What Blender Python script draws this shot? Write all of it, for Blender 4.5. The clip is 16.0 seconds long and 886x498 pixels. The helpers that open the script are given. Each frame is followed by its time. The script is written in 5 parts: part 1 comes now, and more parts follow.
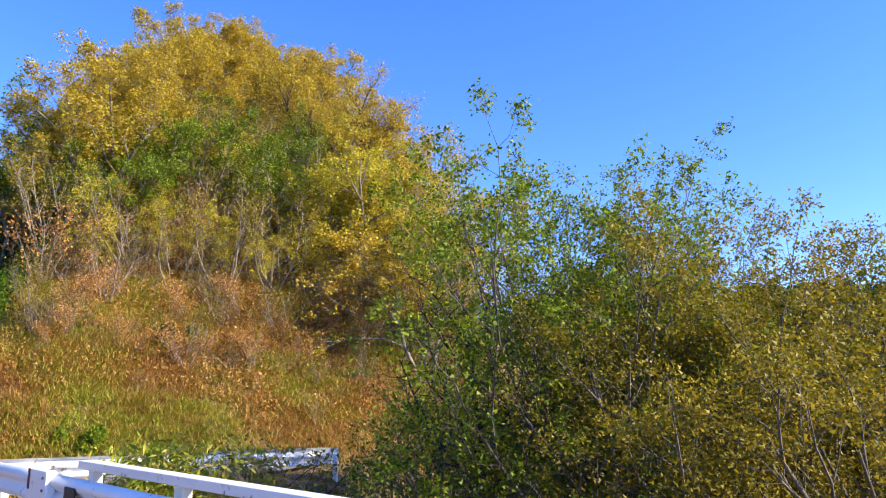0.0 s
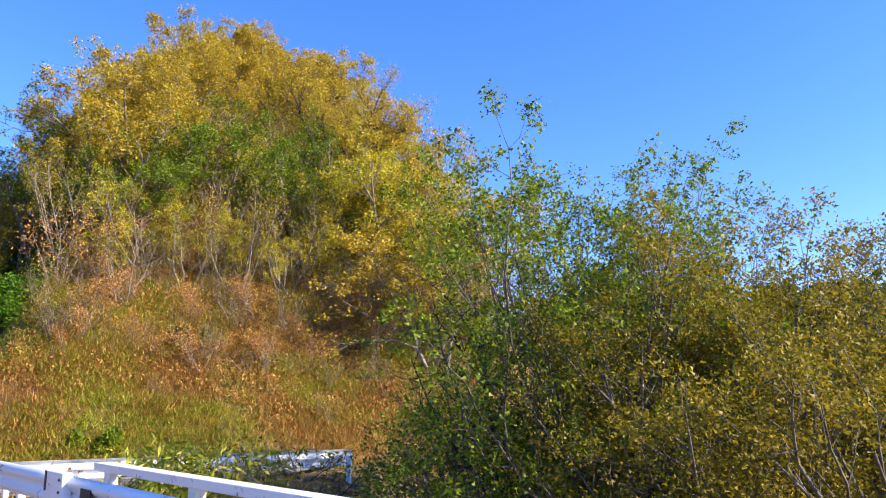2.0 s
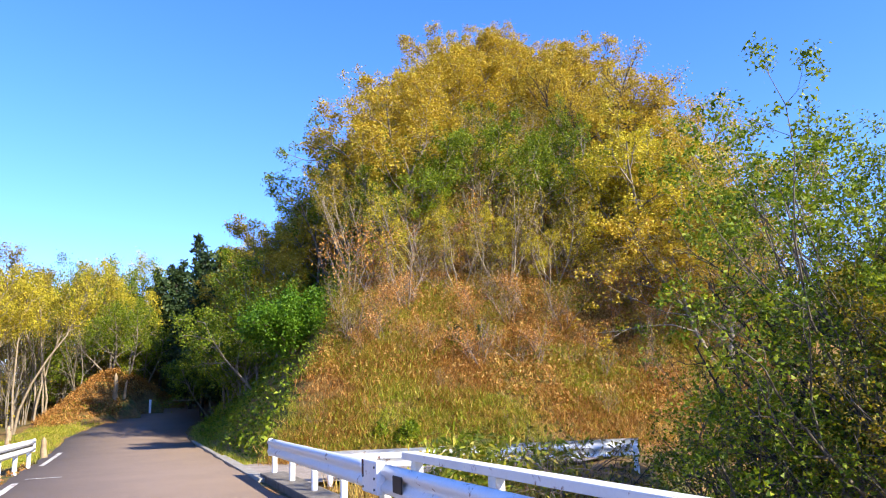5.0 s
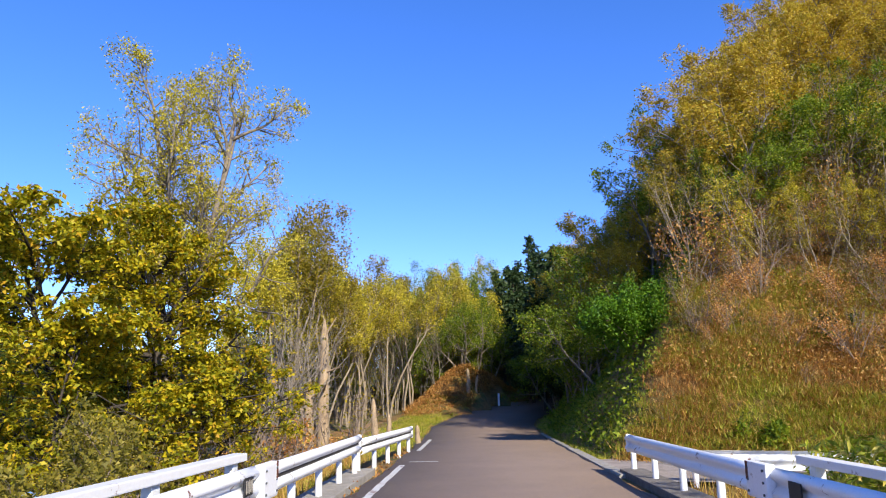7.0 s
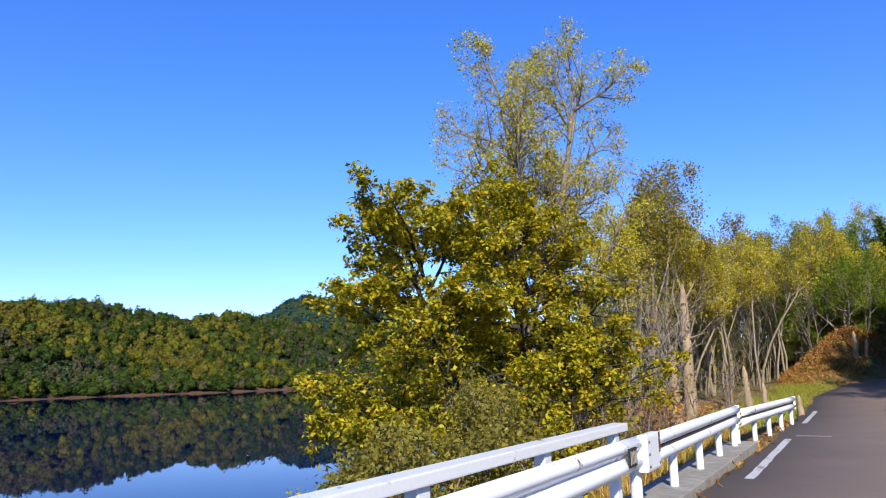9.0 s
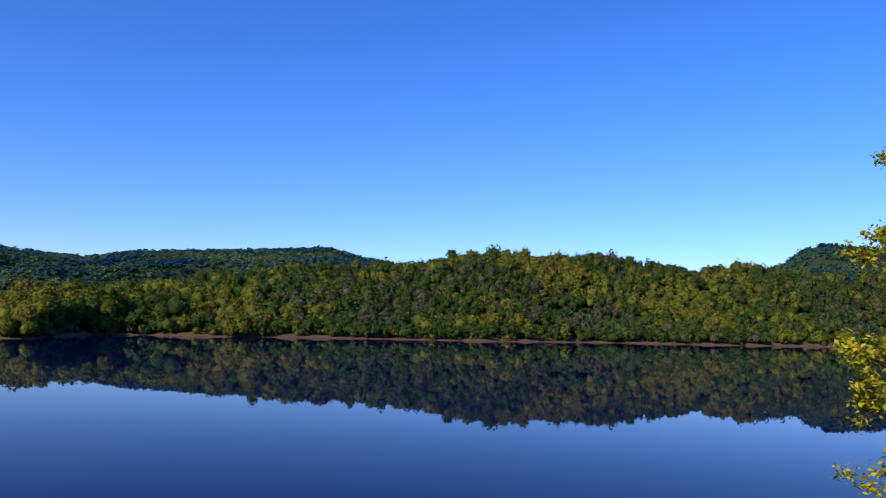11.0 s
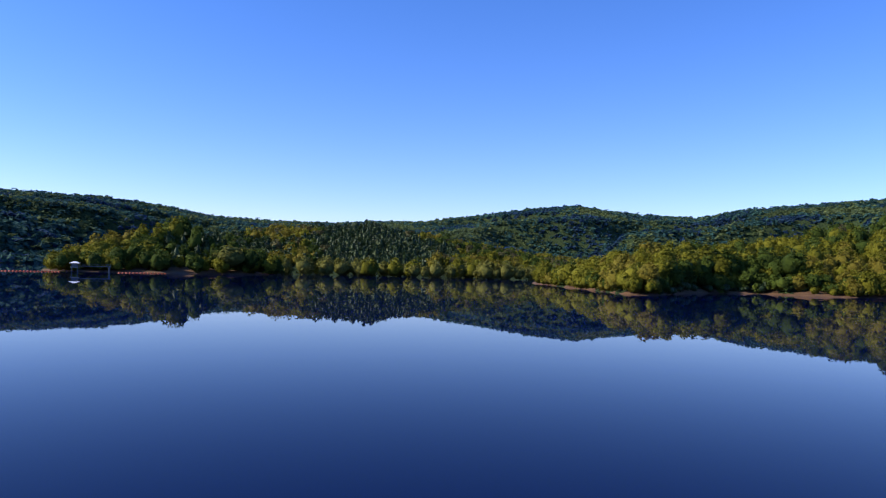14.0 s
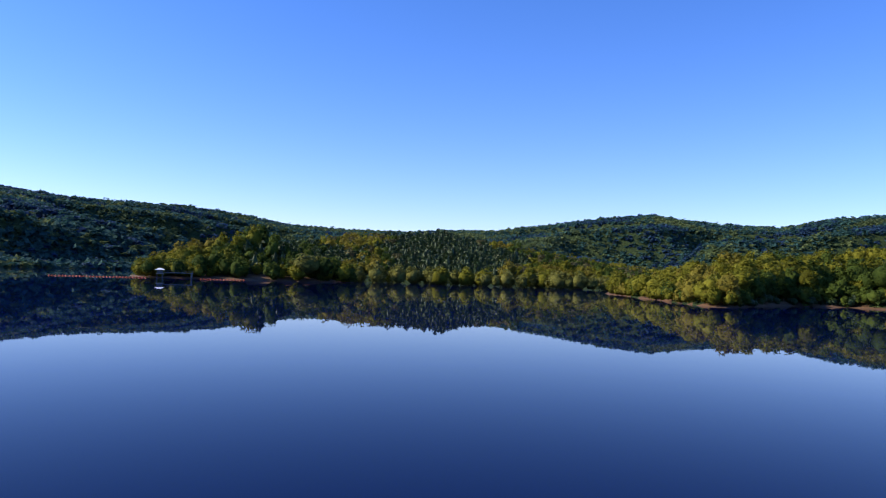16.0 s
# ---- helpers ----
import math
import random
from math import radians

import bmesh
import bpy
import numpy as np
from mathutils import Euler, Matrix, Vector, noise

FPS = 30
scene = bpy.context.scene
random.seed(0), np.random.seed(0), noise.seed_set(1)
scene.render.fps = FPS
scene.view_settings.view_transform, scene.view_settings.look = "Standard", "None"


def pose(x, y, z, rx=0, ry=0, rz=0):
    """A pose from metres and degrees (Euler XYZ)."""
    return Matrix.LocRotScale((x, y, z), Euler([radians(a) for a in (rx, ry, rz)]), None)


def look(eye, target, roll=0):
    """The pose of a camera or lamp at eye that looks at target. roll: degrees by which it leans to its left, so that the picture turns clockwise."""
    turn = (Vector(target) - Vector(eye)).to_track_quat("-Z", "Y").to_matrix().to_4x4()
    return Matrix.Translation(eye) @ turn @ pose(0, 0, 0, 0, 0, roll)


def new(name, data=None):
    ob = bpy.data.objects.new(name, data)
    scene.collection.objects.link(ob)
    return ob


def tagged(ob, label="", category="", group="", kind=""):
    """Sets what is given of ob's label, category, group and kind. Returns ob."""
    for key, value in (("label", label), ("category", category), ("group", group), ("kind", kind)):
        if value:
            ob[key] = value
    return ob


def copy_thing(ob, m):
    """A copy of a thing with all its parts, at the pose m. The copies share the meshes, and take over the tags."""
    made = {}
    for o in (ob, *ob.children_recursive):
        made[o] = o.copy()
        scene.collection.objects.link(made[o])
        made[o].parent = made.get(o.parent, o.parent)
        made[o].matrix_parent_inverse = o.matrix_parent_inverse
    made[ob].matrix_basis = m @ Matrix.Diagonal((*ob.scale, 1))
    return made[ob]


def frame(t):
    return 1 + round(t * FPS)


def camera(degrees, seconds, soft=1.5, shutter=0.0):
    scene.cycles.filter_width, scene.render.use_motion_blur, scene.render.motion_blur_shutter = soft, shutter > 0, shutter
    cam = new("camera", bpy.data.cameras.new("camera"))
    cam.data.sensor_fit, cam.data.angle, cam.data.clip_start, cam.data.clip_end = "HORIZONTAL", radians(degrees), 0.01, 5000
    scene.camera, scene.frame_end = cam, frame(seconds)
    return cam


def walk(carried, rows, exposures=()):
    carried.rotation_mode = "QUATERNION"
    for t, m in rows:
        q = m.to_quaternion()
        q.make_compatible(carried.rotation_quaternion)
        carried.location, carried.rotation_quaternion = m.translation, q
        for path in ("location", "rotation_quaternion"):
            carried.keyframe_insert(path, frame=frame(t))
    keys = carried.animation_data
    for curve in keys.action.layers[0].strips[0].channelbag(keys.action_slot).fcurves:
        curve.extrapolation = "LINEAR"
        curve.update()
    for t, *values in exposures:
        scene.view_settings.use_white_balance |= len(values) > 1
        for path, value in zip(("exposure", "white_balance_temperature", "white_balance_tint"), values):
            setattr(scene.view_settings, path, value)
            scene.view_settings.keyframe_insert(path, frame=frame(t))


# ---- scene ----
cam = camera(62.64, 16.0, soft=1.1)
# seconds, place, turn
PATH = [
    (0.0, -0.01, 0.02, 1.60, 101.60, 0.22, 0.16),
    (0.5, -0.01, -0.00, 1.60, 101.68, 0.15, 0.30),
    (1.0, 0.01, 0.02, 1.60, 101.78, 0.29, 0.45),
    (1.5, 0.00, -0.00, 1.60, 101.70, 0.53, 0.71),
    (2.0, 0.01, 0.01, 1.60, 101.73, 0.36, 1.22),
    (2.5, -0.01, -0.01, 1.60, 101.85, 0.60, 1.71),
    (3.0, 0.00, -0.04, 1.60, 102.12, 1.15, 3.35),
    (3.2, -0.02, -0.08, 1.60, 102.16, 1.45, 4.70),
    (5.3, -0.14, 0.13, 1.60, 101.32, 1.92, 25.29),
    (5.5, -0.20, 0.18, 1.60, 101.39, 1.85, 27.31),
    (6.0, -0.29, 0.12, 1.60, 101.10, 1.58, 32.56),
    (6.5, -0.41, 0.03, 1.60, 101.32, 1.34, 39.89),
    (7.0, -0.56, -0.04, 1.60, 101.72, 0.99, 47.48),
    (7.5, -0.66, -0.09, 1.60, 101.75, 0.28, 54.39),
    (8.0, -0.75, -0.12, 1.60, 101.27, -0.74, 60.55),
    (8.2, -0.85, -0.08, 1.60, 101.01, -0.48, 63.00),
    (10.3, -0.96, -0.08, 1.67, 97.43, -0.45, 96.55),
    (10.5, -1.00, -0.13, 1.67, 96.89, -1.46, 100.26),
    (11.0, -1.23, -0.35, 1.70, 95.87, -1.45, 112.79),
    (11.5, -1.30, -0.42, 1.70, 95.40, -1.83, 122.10),
    (12.0, -1.37, -0.49, 1.70, 93.47, -1.79, 130.52),
    (12.5, -1.46, -0.59, 1.70, 93.16, -0.87, 138.81),
    (13.0, -1.57, -0.69, 1.70, 92.71, -1.18, 144.61),
    (13.5, -1.68, -0.81, 1.70, 92.32, -2.44, 152.20),
    (14.0, -1.78, -0.91, 1.70, 91.44, -1.43, 158.39),
    (14.5, -1.82, -0.95, 1.70, 90.64, 0.01, 157.11),
    (15.0, -1.85, -0.98, 1.70, 90.80, -1.02, 157.17),
    (15.5, -1.87, -1.00, 1.70, 91.56, -2.30, 161.86),
    (16.0, -1.90, -1.02, 1.70, 91.99, -1.92, 164.00),
]
EXPOSURES = [(0.0, 1.25, 6500, 10), (3.0, 1.25, 6500, 10), (5.5, 1.42, 6500, 10), (6.0, 1.05, 6400, 10), (6.5, 0.95, 6500, 10), (7.0, 0.78, 6350, 10), (8.0, 0.78, 6250, 10), (10.5, 0.14, 5700, 8), (11.5, 0.22, 5750, 9), (12.5, 0.35, 6000, 10), (14.5, 0.52, 6500, 11), (16.0, 0.55, 6500, 11)]
walk(cam, [(t, pose(x, y, z, rx, ry, rz)) for t, x, y, z, rx, ry, rz in PATH], EXPOSURES)

def smooth(a, b, v):
    t = min(max((v - a) / (b - a), 0.0), 1.0)
    return t * t * (3 - 2 * t)


def table(pairs, v):
    """Straight steps between (place, value) pairs."""
    return float(np.interp(v, [p for p, _ in pairs], [q for _, q in pairs]))


def az(a, d, z=0.0):
    """A place a degrees to the left of ahead, d metres off."""
    return Vector((-math.sin(radians(a)) * d, math.cos(radians(a)) * d, z))


def rd(s, d, z=0.0):
    """A place s metres along the road and d metres to its right."""
    return Vector((-0.70711 * s + 0.70711 * d, 0.70711 * s + 0.70711 * d, z))


# ---- world and sun ----
SUN_AZ, SUN_EL = -105.0, 33.0
world = bpy.data.worlds.new("world")
scene.world = world
world.use_nodes = True
wn, wl = world.node_tree.nodes, world.node_tree.links
sky = wn.new("ShaderNodeTexSky")
sky.sky_type, sky.sun_disc = "NISHITA", False
sky.sun_elevation, sky.sun_rotation = radians(SUN_EL), radians(-SUN_AZ)
sky.altitude, sky.air_density, sky.dust_density, sky.ozone_density = 300, 1.0, 0.1, 3.0
hue = wn.new("ShaderNodeHueSaturation")
hue.inputs["Saturation"].default_value = 1.24
wl.new(sky.outputs[0], hue.inputs["Color"])
tint = wn.new("ShaderNodeMix")
tint.data_type, tint.blend_type = "RGBA", "MULTIPLY"
tint.inputs[0].default_value, tint.inputs[7].default_value = 1.0, (0.94, 0.918, 1.34, 1.0)
wl.new(hue.outputs[0], tint.inputs[6])
wl.new(tint.outputs[2], wn["Background"].inputs[0])
wn["Background"].inputs[1].default_value = 0.122

sun = new("sun", bpy.data.lights.new("sun", "SUN"))
sun.data.energy, sun.data.angle, sun.data.color = 5.0, radians(0.5), (1.0, 0.9, 0.72)
sun.matrix_world = look(az(SUN_AZ, 60, 60 * math.tan(radians(SUN_EL))), (0, 0, 0))

# ---- materials ----


def ramp(nt, fac, stops):
    r = nt.nodes.new("ShaderNodeValToRGB")
    el = r.color_ramp.elements
    while len(el) < len(stops):
        el.new(0.5)
    for e, (p, c) in zip(el, stops):
        e.position, e.color = p, (*c, 1)
    nt.links.new(fac, r.inputs[0])
    return r.outputs[0]


def noise_tex(nt, scale, detail=4.0, rough=0.6, vec=None):
    n = nt.nodes.new("ShaderNodeTexNoise")
    n.inputs["Scale"].default_value, n.inputs["Detail"].default_value = scale, detail
    n.inputs["Roughness"].default_value = rough
    if vec is None:
        vec = nt.nodes.new("ShaderNodeTexCoord").outputs["Object"]
    nt.links.new(vec, n.inputs["Vector"])
    return n.outputs[0]


def mix_col(nt, fac, a, b, mode="MIX"):
    m = nt.nodes.new("ShaderNodeMix")
    m.data_type, m.blend_type = "RGBA", mode
    for sock, v in ((m.inputs[0], fac), (m.inputs[6], a), (m.inputs[7], b)):
        if isinstance(v, (int, float)):
            sock.default_value = v
        elif isinstance(v, tuple):
            sock.default_value = (*v, 1)
        else:
            nt.links.new(v, sock)
    return m.outputs[2]


def bump(nt, height, strength, dist):
    b = nt.nodes.new("ShaderNodeBump")
    b.inputs["Strength"].default_value, b.inputs["Distance"].default_value = strength, dist
    nt.links.new(height, b.inputs["Height"])
    nt.links.new(b.outputs[0], nt.nodes["Principled BSDF"].inputs["Normal"])


def blank(name, rough=0.8, metal=0.0):
    m = bpy.data.materials.new(name)
    m.use_nodes = True
    b = m.node_tree.nodes["Principled BSDF"]
    b.inputs["Roughness"].default_value, b.inputs["Metallic"].default_value = rough, metal
    return m, m.node_tree, b


def leaf_mat(name, stops, glow=0.35):
    """Leaves: every leaf its own tone, some light passing through."""
    m, nt, b = blank(name, 0.55)
    rnd = nt.nodes.new("ShaderNodeNewGeometry").outputs["Random Per Island"]
    col = ramp(nt, rnd, stops)
    patch = noise_tex(nt, 0.55, 2.0)
    col = mix_col(nt, patch, col, mix_col(nt, 1.0, col, (1.1, 1.04, 0.85), "MULTIPLY"))
    nt.links.new(col, b.inputs["Base Color"])
    b.inputs["Specular IOR Level"].default_value = 0.25
    tr = nt.nodes.new("ShaderNodeBsdfTranslucent")
    nt.links.new(mix_col(nt, 1.0, col, (1.15, 1.1, 0.6), "MULTIPLY"), tr.inputs[0])
    mx = nt.nodes.new("ShaderNodeMixShader")
    mx.inputs[0].default_value = glow
    nt.links.new(b.outputs[0], mx.inputs[1])
    nt.links.new(tr.outputs[0], mx.inputs[2])
    nt.links.new(mx.outputs[0], nt.nodes["Material Output"].inputs[0])
    return m


def far_mat(name, stops, scale):
    """Distant crowns: broad tones from crown to crown, clumps of leaf in fine relief."""
    m, nt, b = blank(name, 0.8)
    rnd = nt.nodes.new("ShaderNodeNewGeometry").outputs["Random Per Island"]
    broad, clump = noise_tex(nt, scale * 0.12, 3.0), noise_tex(nt, scale, 4.0, 0.7)
    col = ramp(nt, mix_col(nt, 0.22, broad, rnd), stops)
    col = mix_col(nt, ramp(nt, clump, [(0.35, (0, 0, 0)), (0.65, (1, 1, 1))]), mix_col(nt, 1.0, col, (0.72, 0.76, 0.8), "MULTIPLY"), mix_col(nt, 1.0, col, (1.25, 1.2, 1.1), "MULTIPLY"))
    nt.links.new(col, b.inputs["Base Color"])
    b.inputs["Specular IOR Level"].default_value = 0.1
    bump(nt, clump, 0.8, 0.8 / scale)
    tr = nt.nodes.new("ShaderNodeBsdfTranslucent")
    nt.links.new(col, tr.inputs[0])
    mx = nt.nodes.new("ShaderNodeMixShader")
    mx.inputs[0].default_value = 0.32
    nt.links.new(b.outputs[0], mx.inputs[1])
    nt.links.new(tr.outputs[0], mx.inputs[2])
    nt.links.new(mx.outputs[0], nt.nodes["Material Output"].inputs[0])
    return m


def bark_mat(name, dark, pale, scale=6.0):
    m, nt, b = blank(name, 0.9)
    n1, n2 = noise_tex(nt, scale, 6.0, 0.7), noise_tex(nt, scale * 9, 3.0)
    col = ramp(nt, n1, [(0.3, dark), (0.7, pale)])
    nt.links.new(mix_col(nt, n2, col, mix_col(nt, 1.0, col, (0.55, 0.52, 0.5), "MULTIPLY")), b.inputs["Base Color"])
    bump(nt, n2, 0.7, 0.02)
    return m


OCHRE = leaf_mat("ochre_leaf", [(0, (0.235, 0.137, 0.0152)), (0.35, (0.414, 0.296, 0.0266)), (0.7, (0.551, 0.432, 0.0533)), (1, (0.345, 0.303, 0.0304))], 0.36)
LIME = leaf_mat("lime_leaf", [(0, (0.186, 0.176, 0.0166)), (0.5, (0.44, 0.396, 0.0311)), (1, (0.643, 0.529, 0.0539))], 0.36)
GREEN = leaf_mat("green_leaf", [(0, (0.0462, 0.0862, 0.00734)), (0.5, (0.132, 0.204, 0.0122)), (1, (0.293, 0.338, 0.0221))], 0.36)
VIVID = leaf_mat("vivid_leaf", [(0, (0.03, 0.085, 0.005)), (0.5, (0.075, 0.18, 0.008)), (1, (0.15, 0.27, 0.016))], 0.38)
OLIVE = leaf_mat("olive_leaf", [(0, (0.096, 0.0916, 0.00861)), (0.5, (0.213, 0.177, 0.014)), (1, (0.361, 0.269, 0.0258))], 0.36)
BANK = leaf_mat("bank_leaf", [(0, (0.0918, 0.0898, 0.0131)), (0.5, (0.194, 0.169, 0.0234)), (1, (0.306, 0.253, 0.0421))], 0.34)
GOLD = leaf_mat("gold_leaf", [(0, (0.0896, 0.116, 0.00528)), (0.4, (0.283, 0.271, 0.00924)), (0.8, (0.493, 0.404, 0.0132)), (1, (0.448, 0.265, 0.0158))], 0.36)
DARK = leaf_mat("needle_leaf", [(0, (0.012, 0.03, 0.012)), (0.5, (0.024, 0.05, 0.016)), (1, (0.045, 0.072, 0.02))], 0.12)
FAR_OCHRE = far_mat("far_ochre_woods", [(0.3, (0.104, 0.0887, 0.013)), (0.5, (0.167, 0.142, 0.0208)), (0.7, (0.23, 0.199, 0.0312))], 0.8)
FAR_LIME = far_mat("far_lime_woods", [(0.3, (0.0924, 0.0935, 0.01)), (0.5, (0.145, 0.145, 0.014)), (0.7, (0.205, 0.195, 0.022))], 0.8)
FAR_GREEN = far_mat("far_green_woods", [(0.3, (0.0308, 0.0504, 0.0088)), (0.5, (0.0528, 0.0818, 0.0132)), (0.7, (0.0858, 0.118, 0.0198))], 0.8)
FAR_GREY = far_mat("far_grey_woods", [(0.3, (0.0621, 0.0594, 0.0277)), (0.5, (0.0931, 0.0879, 0.0396)), (0.7, (0.135, 0.125, 0.0545))], 0.8)
# blue haze put into the leaf colours; lit and shaded slopes coloured apart
RIDGE_HAZE_GREEN = far_mat("ridge_haze_green_woods", [(0.3, (0.0226, 0.0631, 0.0667)), (0.5, (0.0351, 0.0909, 0.0844)), (0.7, (0.0524, 0.123, 0.0982))], 0.2)
RIDGE_HAZE_LIT = far_mat("ridge_haze_lit_woods", [(0.3, (0.0638, 0.0984, 0.0476)), (0.5, (0.0956, 0.134, 0.0568)), (0.7, (0.139, 0.174, 0.0661))], 0.2)
RIDGE_HAZE_SHADE = far_mat("ridge_haze_shade_woods", [(0.3, (0.0156, 0.0399, 0.0891)), (0.5, (0.023, 0.0561, 0.113)), (0.7, (0.0331, 0.0749, 0.131))], 0.2)
LITTER = leaf_mat("litter_leaf", [(0, (0.14, 0.0573, 0.0168)), (0.4, (0.316, 0.147, 0.036)), (0.8, (0.456, 0.242, 0.072)), (1, (0.531, 0.357, 0.132))], 0.2)
WILLOW = far_mat("willow_leaf", [(0.3, (0.0978, 0.103, 0.0242)), (0.5, (0.144, 0.146, 0.0352)), (0.7, (0.201, 0.193, 0.0484))], 0.6)
RUST = leaf_mat("rust_leaf", [(0, (0.248, 0.0995, 0.024)), (0.5, (0.47, 0.217, 0.054)), (1, (0.594, 0.373, 0.132))], 0.2)
STRAW = leaf_mat("straw_blade", [(0, (0.182, 0.0879, 0.0228)), (0.3, (0.389, 0.226, 0.0627)), (0.65, (0.584, 0.402, 0.131)), (0.9, (0.328, 0.251, 0.0399)), (1, (0.146, 0.188, 0.0205))], 0.26)
VERGE = leaf_mat("verge_blade", [(0, (0.143, 0.195, 0.0144)), (0.5, (0.273, 0.319, 0.024)), (0.8, (0.442, 0.39, 0.06)), (1, (0.546, 0.429, 0.144))], 0.28)
BARK = bark_mat("grey_bark", (0.15, 0.125, 0.095), (0.42, 0.36, 0.28))
PALE = bark_mat("pale_bark", (0.22, 0.17, 0.11), (0.46, 0.38, 0.27))
BLACKBARK = bark_mat("dark_bark", (0.025, 0.02, 0.016), (0.10, 0.08, 0.06))
# grey bark darkened for the thicket, its inner shade put into the colour
SHADEBARK = bark_mat("thicket_shade_bark", (0.05, 0.042, 0.033), (0.26, 0.22, 0.17))
DEADWOOD = bark_mat("dead_wood", (0.26, 0.18, 0.10), (0.55, 0.42, 0.27), 3.0)
TWIG = bark_mat("twig_bark", (0.17, 0.12, 0.09), (0.45, 0.35, 0.27))


def ground_mat():
    m, nt, b = blank("hill_soil", 0.95)
    big, mid, fine = noise_tex(nt, 0.11, 5.0), noise_tex(nt, 0.8, 6.0, 0.7), noise_tex(nt, 7.0, 6.0, 0.75)
    litter = ramp(nt, fine, [(0.25, (0.09, 0.042, 0.014)), (0.5, (0.26, 0.13, 0.038)), (0.75, (0.4, 0.25, 0.09))])
    green = ramp(nt, fine, [(0.3, (0.032, 0.045, 0.008)), (0.7, (0.12, 0.125, 0.02))])
    pick = ramp(nt, mid, [(0.46, (0, 0, 0)), (0.6, (1, 1, 1))])
    col = mix_col(nt, pick, litter, green)
    col = mix_col(nt, ramp(nt, big, [(0.45, (0, 0, 0)), (0.62, (0.6, 0.6, 0.6))]), col, green)
    nt.links.new(col, b.inputs["Base Color"])
    bump(nt, fine, 0.9, 0.12)
    return m


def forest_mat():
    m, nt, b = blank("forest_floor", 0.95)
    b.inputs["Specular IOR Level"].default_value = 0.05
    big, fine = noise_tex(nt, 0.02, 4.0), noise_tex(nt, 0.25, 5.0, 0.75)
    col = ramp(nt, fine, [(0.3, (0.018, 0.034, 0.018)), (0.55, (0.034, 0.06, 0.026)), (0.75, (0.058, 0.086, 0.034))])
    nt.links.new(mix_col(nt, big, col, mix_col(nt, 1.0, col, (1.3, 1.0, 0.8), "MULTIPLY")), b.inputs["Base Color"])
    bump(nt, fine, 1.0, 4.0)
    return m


def shore_mat():
    m, nt, b = blank("red_shore_clay", 0.9)
    n = noise_tex(nt, 0.35, 6.0, 0.7)
    nt.links.new(ramp(nt, n, [(0.3, (0.06, 0.028, 0.01)), (0.6, (0.11, 0.053, 0.02)), (0.8, (0.16, 0.1, 0.045))]), b.inputs["Base Color"])
    bump(nt, n, 0.6, 0.5)
    return m


def asphalt_mat():
    m, nt, b = blank("asphalt", 0.82)
    grit, patch, wear = noise_tex(nt, 90.0, 3.0, 0.8), noise_tex(nt, 0.5, 6.0, 0.65), noise_tex(nt, 3.5, 5.0, 0.7)
    col = ramp(nt, patch, [(0.3, (0.165, 0.112, 0.082)), (0.7, (0.245, 0.172, 0.127))])
    col = mix_col(nt, ramp(nt, wear, [(0.5, (0, 0, 0)), (0.75, (0.45, 0.45, 0.45))]), col, (0.265, 0.195, 0.15))
    col = mix_col(nt, 0.45, col, ramp(nt, grit, [(0.35, (0.064, 0.048, 0.038)), (0.65, (0.3, 0.23, 0.18))]))
    nt.links.new(col, b.inputs["Base Color"])
    bump(nt, grit, 0.5, 0.006)
    return m


def white_paint(name, rust=0.62, base=(0.78, 0.79, 0.80)):
    m, nt, b = blank(name, 0.38)
    n, fine = noise_tex(nt, 3.0, 8.0, 0.75), noise_tex(nt, 26.0, 6.0, 0.7)
    col = mix_col(nt, ramp(nt, fine, [(0.45, (0, 0, 0)), (0.8, (0.5, 0.5, 0.5))]), base, (0.60, 0.60, 0.58))
    col = mix_col(nt, ramp(nt, n, [(rust, (0, 0, 0)), (rust + 0.05, (1, 1, 1))]), col, (0.16, 0.06, 0.025))
    nt.links.new(col, b.inputs["Base Color"])
    bump(nt, fine, 0.12, 0.004)
    return m


def stone_mat(name, a, c, scale=5.0):
    m, nt, b = blank(name, 0.9)
    n, f = noise_tex(nt, scale, 6.0, 0.7), noise_tex(nt, scale * 14, 4.0, 0.75)
    col = ramp(nt, n, [(0.3, a), (0.7, c)])
    nt.links.new(mix_col(nt, ramp(nt, f, [(0.35, (0, 0, 0)), (0.65, (0.7, 0.7, 0.7))]), col, mix_col(nt, 1.0, col, (0.5, 0.48, 0.45), "MULTIPLY")), b.inputs["Base Color"])
    bump(nt, f, 0.5, 0.012)
    return m


def water_mat():
    m, nt, b = blank("lake_water", 0.015)
    b.inputs["Base Color"].default_value = (0.0004, 0.0032, 0.034, 1)
    b.inputs["IOR"].default_value = 1.18
    b.inputs["Specular IOR Level"].default_value = 0.22
    n = noise_tex(nt, 0.09, 3.0)
    bump(nt, n, 0.012, 0.25)
    return m


SOIL, SHORE, FLOOR, ASPHALT, WATER_M = ground_mat(), shore_mat(), forest_mat(), asphalt_mat(), water_mat()
RAIL_PAINT = white_paint("white_rail_paint", 0.61)
BEAM_PAINT = white_paint("weathered_white_beam", 0.6, (0.72, 0.72, 0.70))
LINE_PAINT = white_paint("road_line_paint", 0.56, (0.55, 0.54, 0.51))
CONCRETE = stone_mat("concrete", (0.24, 0.22, 0.19), (0.42, 0.39, 0.34))
KERB_STONE = stone_mat("weathered_kerb_stone", (0.07, 0.062, 0.055), (0.24, 0.215, 0.185), 4.0)
GROOVE_SHADE_DIRT = stone_mat("groove_shade_dirt", (0.025, 0.022, 0.02), (0.07, 0.06, 0.05), 8.0)
GRAVEL = stone_mat("gravel", (0.22, 0.18, 0.15), (0.42, 0.36, 0.31), 2.0)
